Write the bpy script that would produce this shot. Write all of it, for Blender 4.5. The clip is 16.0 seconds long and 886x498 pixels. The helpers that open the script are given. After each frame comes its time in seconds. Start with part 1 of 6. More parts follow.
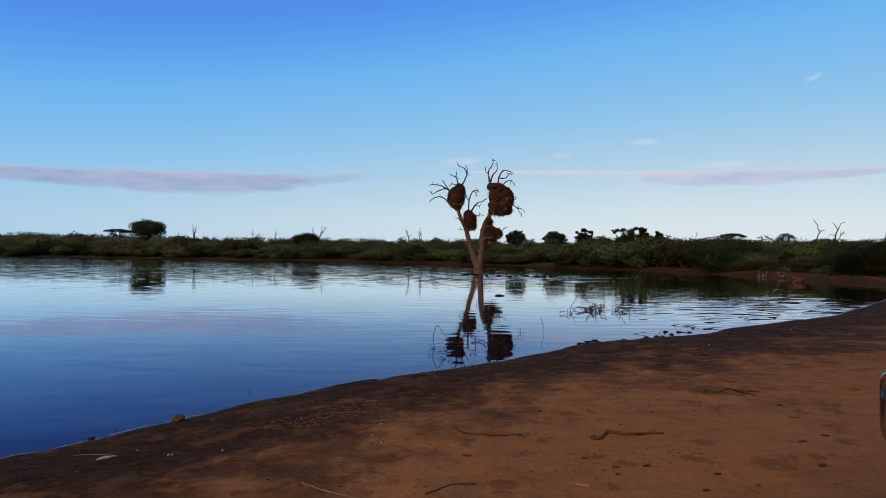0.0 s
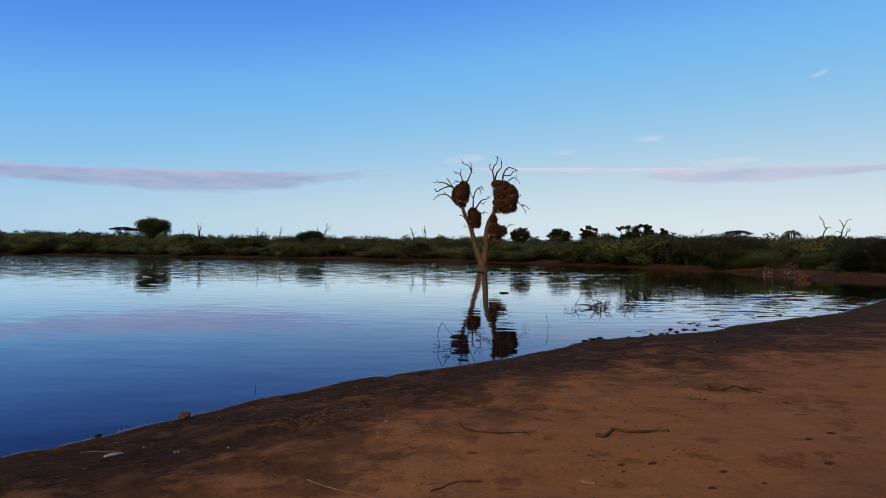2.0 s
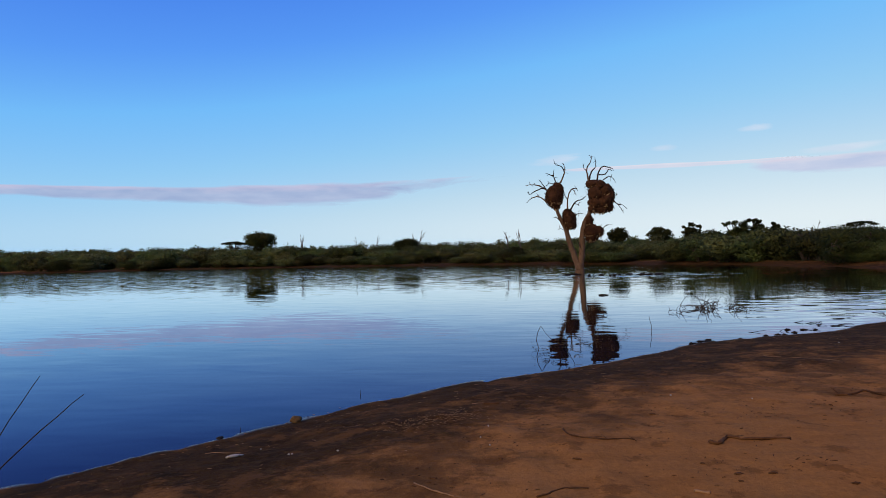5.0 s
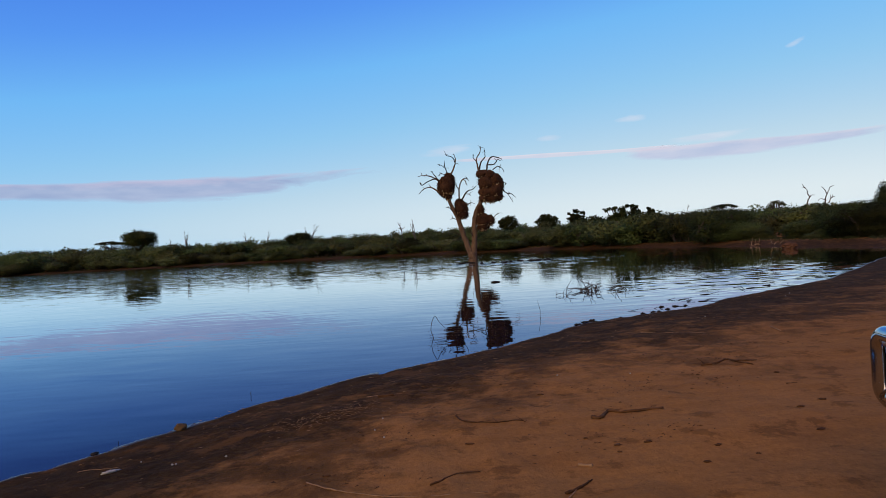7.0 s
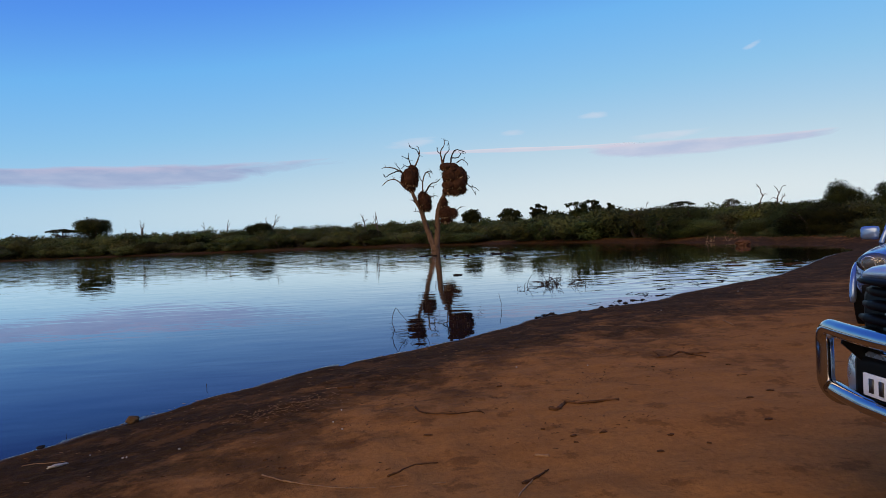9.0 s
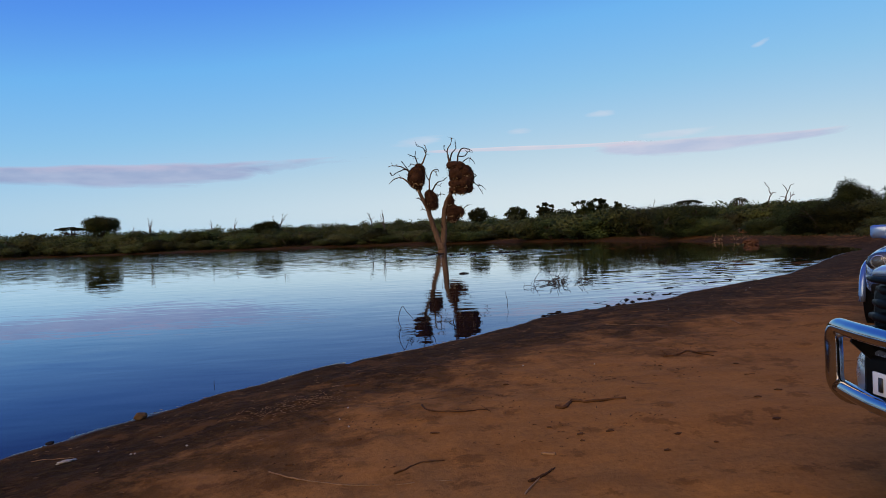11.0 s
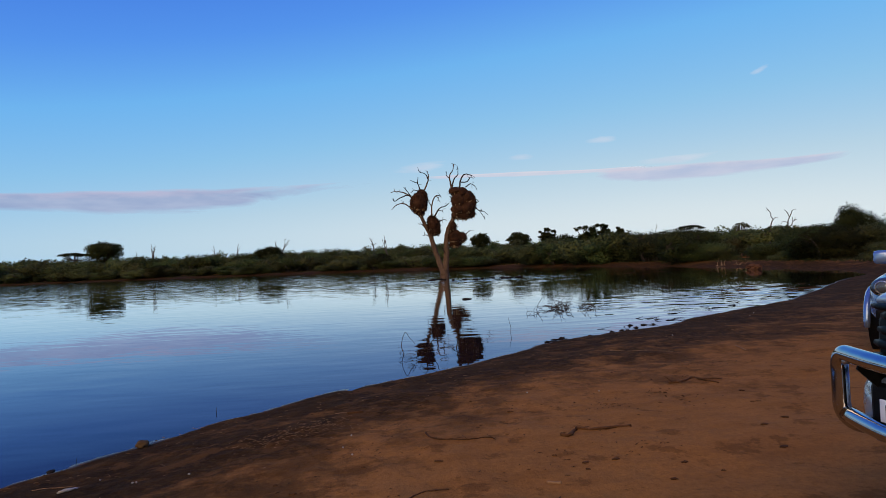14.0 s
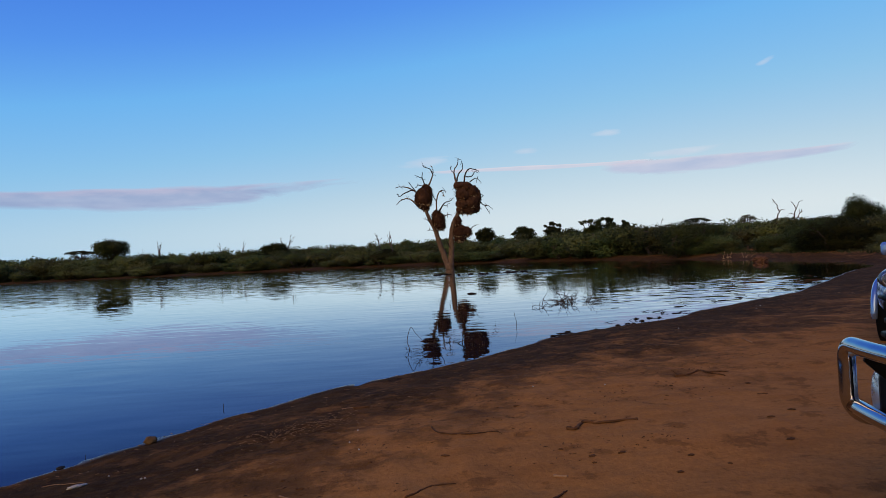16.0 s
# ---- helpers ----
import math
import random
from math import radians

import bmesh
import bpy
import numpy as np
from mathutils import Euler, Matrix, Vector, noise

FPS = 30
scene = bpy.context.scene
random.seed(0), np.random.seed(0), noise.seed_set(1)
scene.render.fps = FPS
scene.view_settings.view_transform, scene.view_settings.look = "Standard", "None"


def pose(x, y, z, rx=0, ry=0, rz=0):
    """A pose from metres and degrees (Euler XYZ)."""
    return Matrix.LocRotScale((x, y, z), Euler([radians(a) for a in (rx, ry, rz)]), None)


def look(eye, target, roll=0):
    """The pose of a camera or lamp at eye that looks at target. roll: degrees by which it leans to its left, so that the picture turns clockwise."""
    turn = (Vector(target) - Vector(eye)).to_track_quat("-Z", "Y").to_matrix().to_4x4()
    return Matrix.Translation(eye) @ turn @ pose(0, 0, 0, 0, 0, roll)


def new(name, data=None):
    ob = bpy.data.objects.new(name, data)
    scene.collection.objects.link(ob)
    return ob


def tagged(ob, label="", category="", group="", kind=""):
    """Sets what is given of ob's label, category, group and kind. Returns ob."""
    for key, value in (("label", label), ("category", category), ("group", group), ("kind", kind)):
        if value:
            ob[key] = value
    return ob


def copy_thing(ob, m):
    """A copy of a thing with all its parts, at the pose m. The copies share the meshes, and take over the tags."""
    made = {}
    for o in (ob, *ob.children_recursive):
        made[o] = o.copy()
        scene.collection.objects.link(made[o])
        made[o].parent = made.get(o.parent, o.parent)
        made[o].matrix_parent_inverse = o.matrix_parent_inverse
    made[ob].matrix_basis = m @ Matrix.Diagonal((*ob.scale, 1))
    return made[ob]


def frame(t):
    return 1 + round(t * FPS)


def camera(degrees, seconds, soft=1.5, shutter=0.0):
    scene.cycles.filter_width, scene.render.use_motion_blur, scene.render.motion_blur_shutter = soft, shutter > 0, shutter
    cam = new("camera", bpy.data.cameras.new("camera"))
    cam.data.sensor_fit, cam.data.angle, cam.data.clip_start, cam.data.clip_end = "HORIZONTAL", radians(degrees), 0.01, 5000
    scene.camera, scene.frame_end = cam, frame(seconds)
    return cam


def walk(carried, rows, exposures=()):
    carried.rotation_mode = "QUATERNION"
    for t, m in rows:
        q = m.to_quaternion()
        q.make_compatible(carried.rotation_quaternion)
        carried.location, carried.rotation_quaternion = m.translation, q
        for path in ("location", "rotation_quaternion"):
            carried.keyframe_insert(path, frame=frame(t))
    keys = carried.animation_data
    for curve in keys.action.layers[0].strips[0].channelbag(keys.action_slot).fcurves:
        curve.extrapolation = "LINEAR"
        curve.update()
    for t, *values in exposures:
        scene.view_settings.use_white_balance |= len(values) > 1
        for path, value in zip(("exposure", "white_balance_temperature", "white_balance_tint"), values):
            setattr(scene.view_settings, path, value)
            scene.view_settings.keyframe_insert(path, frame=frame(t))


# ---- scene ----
def aim(x, y, z, yaw, pitch, roll):
    """The eye's pose: yaw to the left from +y, pitch up, roll as look() takes it."""
    return pose(x, y, z, 0, 0, yaw) @ pose(0, 0, 0, 90 + pitch) @ pose(0, 0, 0, 0, 0, roll)


EYE = 1.45      # the eye over the sand it stands on
WATER = -0.35   # the lake's level
cam = camera(70.0, 16.0, soft=0.6)
PATH = [
    (0.0, -0.003, -0.000, -0.001, -0.48, 0.41, 0.43),
    (0.5, -0.007, -0.003, 0.001, -0.68, 0.34, 0.66),
    (1.0, -0.014, 0.002, -0.006, -0.24, 0.16, 0.42),
    (1.5, -0.000, 0.000, 0.000, 0.00, 0.26, 0.33),
    (2.0, -0.007, 0.001, -0.000, -0.08, 0.18, 0.35),
    (2.5, -0.003, 0.002, -0.000, -0.10, 0.30, 0.30),
    (2.7, -0.003, 0.002, -0.000, 0.00, 0.30, 0.30),
    (2.9, -0.003, 0.002, -0.000, 0.35, 0.30, 0.30),
    (3.0, -0.036, -0.011, 0.004, 2.13, -0.38, -1.99),
    (3.1, -0.035, -0.015, 0.005, 4.00, -0.22, -1.95),
    (3.2, -0.035, -0.018, 0.006, 5.10, -0.07, -1.91),
    (3.3, -0.034, -0.021, 0.008, 5.90, 0.08, -1.87),
    (3.5, -0.033, -0.028, 0.010, 7.27, 0.39, -1.79),
    (3.7, -0.032, -0.027, 0.009, 7.32, 0.43, -1.70),
    (4.0, -0.030, -0.027, 0.006, 7.37, 0.50, -1.57),
    (6.3, -0.014, -0.013, 0.004, 9.69, 0.85, -1.90),
    (6.5, -0.009, -0.019, 0.002, 8.47, 0.73, -1.67),
    (6.7, 0.009, -0.012, 0.004, 4.30, 0.24, -2.40),
    (6.8, 0.018, -0.008, 0.005, 1.90, -0.01, -2.77),
    (6.9, 0.027, -0.004, 0.006, 0.15, -0.26, -3.13),
    (7.0, 0.036, -0.000, 0.007, -0.99, -0.50, -3.50),
    (7.5, 0.034, 0.001, 0.003, -1.55, 0.12, -2.92),
    (8.0, 0.045, 0.005, -0.004, -2.88, -0.54, -2.64),
    (8.5, 0.046, 0.014, -0.006, -4.35, -1.21, -2.65),
    (9.0, 0.051, 0.016, -0.006, -4.30, -1.33, -2.70),
    (11.3, 0.049, 0.017, -0.010, -3.68, -1.48, -2.61),
    (11.5, 0.048, 0.014, -0.006, -3.92, -1.52, -2.83),
    (12.0, 0.051, 0.016, -0.006, -3.68, -0.72, -3.14),
    (12.5, 0.044, 0.012, -0.002, -3.89, -0.58, -2.93),
    (13.0, 0.042, 0.006, -0.001, -4.12, 0.20, -2.75),
    (13.5, 0.045, 0.007, -0.003, -3.70, 0.37, -2.73),
    (14.0, 0.035, -0.003, 0.001, -3.61, 0.86, -2.68),
    (14.5, 0.042, 0.002, -0.001, -3.57, 0.69, -2.69),
    (15.0, 0.041, -0.000, 0.001, -3.53, 0.54, -2.86),
    (15.5, 0.037, 0.003, -0.001, -3.58, 0.36, -3.09),
    (16.0, 0.039, -0.002, 0.001, -3.12, 0.42, -3.15),
]
walk(cam, [(t, aim(x, y, EYE + z, yaw, pitch, roll)) for t, x, y, z, yaw, pitch, roll in PATH],
     exposures=[(0.0, 0.0), (3.0, 0.0), (4.0, 0.07), (6.5, 0.15), (7.0, 0.08), (7.7, 0.02), (16.0, 0.0)])

# ---- light ----
SUN_ELEV, SUN_AZ = radians(33), radians(-148)     # azimuth clockwise from +y
world = bpy.data.worlds.new("sky")
scene.world = world
world.use_nodes = True
wn, wl = world.node_tree.nodes, world.node_tree.links
sky = wn.new("ShaderNodeTexSky")
sky.sky_type, sky.sun_disc = "NISHITA", False
sky.sun_elevation, sky.sun_rotation = SUN_ELEV, SUN_AZ
sky.air_density, sky.dust_density, sky.ozone_density, sky.altitude = 1.0, 0.5, 3.0, 300
# the sky's own brightness, graded to the clear morning blue of the place
wn["Background"].inputs[1].default_value = 1.0
dim = wn.new("ShaderNodeMix")
dim.data_type, dim.blend_type = "RGBA", "MULTIPLY"
dim.inputs[0].default_value, dim.inputs[7].default_value = 1.0, (0.121, 0.121, 0.121, 1)
grey, tone = wn.new("ShaderNodeRGBToBW"), wn.new("ShaderNodeValToRGB")
wl.new(sky.outputs[0], dim.inputs[6])
wl.new(dim.outputs[2], grey.inputs[0])
wl.new(grey.outputs[0], tone.inputs[0])
wl.new(tone.outputs[0], wn["Background"].inputs[0])
SKY_TONES = [(0.12, (0.032, 0.118, 0.62)), (0.21, (0.052, 0.188, 0.74)), (0.28, (0.090, 0.295, 0.83)), (0.36, (0.158, 0.455, 0.86)), (0.50, (0.268, 0.545, 0.820)), (0.72, (0.470, 0.650, 0.785)), (1.0, (0.69, 0.780, 0.82))]
while len(tone.color_ramp.elements) < len(SKY_TONES):
    tone.color_ramp.elements.new(0.5)
for e, (place, colour) in zip(tone.color_ramp.elements, SKY_TONES):
    e.position, e.color = place, (*colour, 1)
sun = new("sun", bpy.data.lights.new("sun", "SUN"))
sun.data.energy, sun.data.angle, sun.data.color = 2.5, radians(60), (1.0, 0.635, 0.315)
toward = Vector((math.sin(SUN_AZ) * math.cos(SUN_ELEV), math.cos(SUN_AZ) * math.cos(SUN_ELEV), math.sin(SUN_ELEV)))
sun.matrix_world = look(toward * 50, (0, 0, 0))


# ---- materials ----
def nodes_of(name):
    m = bpy.data.materials.new(name)
    m.use_nodes = True
    return m, m.node_tree.nodes, m.node_tree.links, m.node_tree.nodes["Principled BSDF"]


def noise_node(n, l, scale, detail=6, rough=0.6, coords="Object", stretch=(1, 1, 1), distortion=0.0):
    tc, mp, tx = n.new("ShaderNodeTexCoord"), n.new("ShaderNodeMapping"), n.new("ShaderNodeTexNoise")
    mp.inputs["Scale"].default_value = stretch
    tx.inputs["Scale"].default_value, tx.inputs["Detail"].default_value = scale, detail
    tx.inputs["Roughness"].default_value, tx.inputs["Distortion"].default_value = rough, distortion
    l.new(tc.outputs[coords], mp.inputs[0])
    l.new(mp.outputs[0], tx.inputs["Vector"])
    return tx.outputs["Fac"]


def ramp(n, l, value, *stops):
    r = n.new("ShaderNodeValToRGB")
    while len(r.color_ramp.elements) < len(stops):
        r.color_ramp.elements.new(0.5)
    for e, (at, c) in zip(r.color_ramp.elements, stops):
        e.position, e.color = at, (*c, 1) if len(c) == 3 else c
    l.new(value, r.inputs[0])
    return r.outputs[0]


def mixed(n, l, fac, a, b, blend="MIX"):
    mx = n.new("ShaderNodeMix")
    mx.data_type, mx.blend_type = "RGBA", blend
    for socket, v in ((mx.inputs[0], fac), (mx.inputs[6], a), (mx.inputs[7], b)):
        if isinstance(v, (int, float)):
            socket.default_value = v
        elif isinstance(v, tuple):
            socket.default_value = (*v, 1)
        else:
            l.new(v, socket)
    return mx.outputs[2]


def maths(n, l, op, a, b=0.0, clamp=False):
    m = n.new("ShaderNodeMath")
    m.operation, m.use_clamp = op, clamp
    for socket, v in zip(m.inputs, (a, b)):
        if isinstance(v, (int, float)):
            socket.default_value = v
        else:
            l.new(v, socket)
    return m.outputs[0]


def bumped(n, l, bsdf, height, strength, distance):
    b = n.new("ShaderNodeBump")
    b.inputs["Strength"].default_value, b.inputs["Distance"].default_value = strength, distance
    l.new(height, b.inputs["Height"])
    l.new(b.outputs[0], bsdf.inputs["Normal"])
    return b


def rough_mat(name, dark, light, scale=8.0, rough=0.85, bump=0.4, dist=0.01, stretch=(1, 1, 1), vary=0.35, coords="Object"):
    """A dull natural surface: two scales of tone, grain in relief, and a tone of its own for each object."""
    m, n, l, p = nodes_of(name)
    big = noise_node(n, l, scale * 0.22, 4, coords=coords, stretch=stretch)
    fine = noise_node(n, l, scale, 8, 0.7, coords=coords, stretch=stretch)
    c = ramp(n, l, fine, (0.3, dark), (0.7, light))
    c = mixed(n, l, maths(n, l, "MULTIPLY", ramp(n, l, big, (0.35, (0, 0, 0)), (0.65, (1, 1, 1))), 0.45), c,
              tuple(v * 0.62 for v in dark))
    info = n.new("ShaderNodeObjectInfo")
    hsv = n.new("ShaderNodeHueSaturation")
    l.new(maths(n, l, "ADD", maths(n, l, "MULTIPLY", info.outputs["Random"], vary), 1 - vary / 2), hsv.inputs["Value"])
    l.new(c, hsv.inputs["Color"])
    l.new(hsv.outputs[0], p.inputs["Base Color"])
    p.inputs["Roughness"].default_value = rough
    p.inputs["Specular IOR Level"].default_value = 0.10
    bumped(n, l, p, fine, bump, dist)
    return m


def plain_mat(name, colour, rough=0.5, metal=0.0, coat=0.0, grime=0.0, scale=6.0):
    m, n, l, p = nodes_of(name)
    p.inputs["Metallic"].default_value = metal
    p.inputs["Coat Weight"].default_value = coat
    p.inputs["Coat Roughness"].default_value = 0.04
    dirt = noise_node(n, l, scale, 7, 0.7)
    mask = maths(n, l, "MULTIPLY", ramp(n, l, dirt, (0.45, (0, 0, 0)), (0.75, (1, 1, 1))), grime)
    l.new(mixed(n, l, mask, colour, (0.16, 0.085, 0.05)), p.inputs["Base Color"])
    l.new(maths(n, l, "ADD", maths(n, l, "MULTIPLY", dirt, 0.12), max(0.0, rough - 0.06)), p.inputs["Roughness"])
    return m


def leaf_mat(name, dark, light, dry):
    m, n, l, p = nodes_of(name)
    geo, info = n.new("ShaderNodeNewGeometry"), n.new("ShaderNodeObjectInfo")
    c = ramp(n, l, geo.outputs["Random Per Island"], (0.0, tuple(0.3 * a + 0.7 * b for a, b in zip(dark, light))), (0.7, light), (0.97, light), (1.0, dry))
    # whole bushes and limbs differ: deep green, olive, a few dry and greyish
    place = n.new("ShaderNodeNewGeometry")
    big, odd = n.new("ShaderNodeTexNoise"), n.new("ShaderNodeTexNoise")
    for tx, scale in ((big, 0.28), (odd, 0.11)):
        tx.inputs["Scale"].default_value, tx.inputs["Detail"].default_value = scale, 3
        l.new(place.outputs["Position"], tx.inputs["Vector"])
    c = mixed(n, l, maths(n, l, "MULTIPLY", ramp(n, l, big.outputs["Fac"], (0.42, (0, 0, 0)), (0.60, (1, 1, 1))), 0.6), c, dark)
    c = mixed(n, l, maths(n, l, "MULTIPLY", ramp(n, l, odd.outputs["Fac"], (0.52, (0, 0, 0)), (0.66, (1, 1, 1))), 0.45), c, tuple(v * 0.75 for v in dry))
    hsv = n.new("ShaderNodeHueSaturation")
    l.new(maths(n, l, "ADD", maths(n, l, "MULTIPLY", info.outputs["Random"], 0.8), 0.62), hsv.inputs["Value"])
    l.new(maths(n, l, "ADD", maths(n, l, "MULTIPLY", info.outputs["Random"], 0.03), 0.485), hsv.inputs["Hue"])
    l.new(c, hsv.inputs["Color"])
    l.new(hsv.outputs[0], p.inputs["Base Color"])
    p.inputs["Roughness"].default_value = 0.8
    p.inputs["Specular IOR Level"].default_value = 0.06
    tr = n.new("ShaderNodeBsdfTranslucent")
    l.new(hsv.outputs[0], tr.inputs["Color"])
    mix = n.new("ShaderNodeMixShader")
    mix.inputs[0].default_value = 0.38
    l.new(p.outputs[0], mix.inputs[1])
    l.new(tr.outputs[0], mix.inputs[2])
    l.new(mix.outputs[0], n["Material Output"].inputs[0])
    return m


def ground_mat():
    """Red sand that turns to dark trodden mud towards the water; "shore" is the distance from the water's edge in metres."""
    m, n, l, p = nodes_of("red_sand_and_mud")
    at = n.new("ShaderNodeAttribute")
    at.attribute_name = "shore"
    big = noise_node(n, l, 0.45, 5, 0.6, distortion=0.2)
    mid = noise_node(n, l, 2.6, 7, 0.65, distortion=0.1)
    fine = noise_node(n, l, 26, 8, 0.75)
    streak = noise_node(n, l, 1.6, 6, 0.65, stretch=(0.55, 2.0, 1))
    sand = ramp(n, l, fine, (0.22, (0.168, 0.0725, 0.0195)), (0.52, (0.240, 0.1040, 0.0275)), (0.85, (0.305, 0.134, 0.036)))
    sand = mixed(n, l, maths(n, l, "MULTIPLY", ramp(n, l, streak, (0.47, (0, 0, 0)), (0.66, (1, 1, 1))), 0.38), sand, (0.125, 0.050, 0.0135))
    sand = mixed(n, l, maths(n, l, "MULTIPLY", ramp(n, l, big, (0.5, (0, 0, 0)), (0.75, (1, 1, 1))), 0.55), sand, (0.295, 0.128, 0.038))
    mud = ramp(n, l, mid, (0.3, (0.013, 0.0064, 0.0019)), (0.56, (0.035, 0.0165, 0.0044)), (0.78, (0.095, 0.042, 0.0112)))
    mud = mixed(n, l, maths(n, l, "MULTIPLY", ramp(n, l, fine, (0.55, (0, 0, 0)), (0.72, (1, 1, 1))), 0.5), mud, (0.052, 0.030, 0.0075))
    lump = noise_node(n, l, 9.0, 5, 0.7, distortion=0.1)
    mud = mixed(n, l, maths(n, l, "MULTIPLY", ramp(n, l, lump, (0.53, (0, 0, 0)), (0.62, (1, 1, 1))), 0.6), mud, (0.056, 0.031, 0.0080))
    sand = mixed(n, l, maths(n, l, "MULTIPLY", ramp(n, l, lump, (0.58, (0, 0, 0)), (0.74, (1, 1, 1))), 0.28), sand, (0.105, 0.042, 0.015))
    # trodden clods with ragged edges: dark flakes on the sand, dried brown crusts on the mud
    flake = noise_node(n, l, 2.7, 10, 0.70, distortion=0.1)
    spot = ramp(n, l, flake, (0.555, (0, 0, 0)), (0.60, (1, 1, 1)))
    sand = mixed(n, l, maths(n, l, "MULTIPLY", spot, 0.55), sand, (0.085, 0.034, 0.009))
    crust = noise_node(n, l, 1.9, 10, 0.72, distortion=0.08)
    mud = mixed(n, l, maths(n, l, "MULTIPLY", ramp(n, l, crust, (0.53, (0, 0, 0)), (0.58, (1, 1, 1))), 0.55), mud, (0.112, 0.050, 0.0145))
    grit = noise_node(n, l, 70, 3, 0.6)
    sand = mixed(n, l, maths(n, l, "MULTIPLY", ramp(n, l, grit, (0.62, (0, 0, 0)), (0.70, (1, 1, 1))), 0.4), sand, (0.075, 0.032, 0.009))
    mud = mixed(n, l, maths(n, l, "MULTIPLY", ramp(n, l, grit, (0.64, (0, 0, 0)), (0.70, (1, 1, 1))), 0.5), mud, (0.095, 0.055, 0.017))
    # where the mud ends: ragged, at about two to four metres from the water
    edge = maths(n, l, "ADD", at.outputs["Fac"], maths(n, l, "MULTIPLY", maths(n, l, "SUBTRACT", big, 0.5), -4.2))
    edge = maths(n, l, "ADD", edge, maths(n, l, "MULTIPLY", maths(n, l, "SUBTRACT", crust, 0.5), -7.0))
    dry = n.new("ShaderNodeMapRange")
    dry.inputs["From Min"].default_value, dry.inputs["From Max"].default_value = 1.8, 3.5
    l.new(edge, dry.inputs["Value"])
    c = mixed(n, l, dry.outputs[0], mud, sand)
    l.new(c, p.inputs["Base Color"])
    wet = n.new("ShaderNodeMapRange")
    wet.inputs["From Min"].default_value, wet.inputs["From Max"].default_value = 0.0, 0.09
    wet.inputs["To Min"].default_value, wet.inputs["To Max"].default_value = 0.22, 0.95
    l.new(at.outputs["Fac"], wet.inputs["Value"])
    l.new(wet.outputs[0], p.inputs["Roughness"])
    glaze = n.new("ShaderNodeMapRange")
    glaze.inputs["From Min"].default_value, glaze.inputs["From Max"].default_value = 0.0, 0.09
    glaze.inputs["To Min"].default_value, glaze.inputs["To Max"].default_value = 0.6, 0.04
    l.new(at.outputs["Fac"], glaze.inputs["Value"])
    l.new(glaze.outputs[0], p.inputs["Specular IOR Level"])
    h = maths(n, l, "ADD", maths(n, l, "ADD", maths(n, l, "MULTIPLY", mid, 1.2), maths(n, l, "MULTIPLY", maths(n, l, "ADD", flake, crust), 0.7)), maths(n, l, "ADD", maths(n, l, "MULTIPLY", fine, 0.12), maths(n, l, "MULTIPLY", lump, 0.55)))
    bumped(n, l, p, h, 0.7, 0.030)
    return m


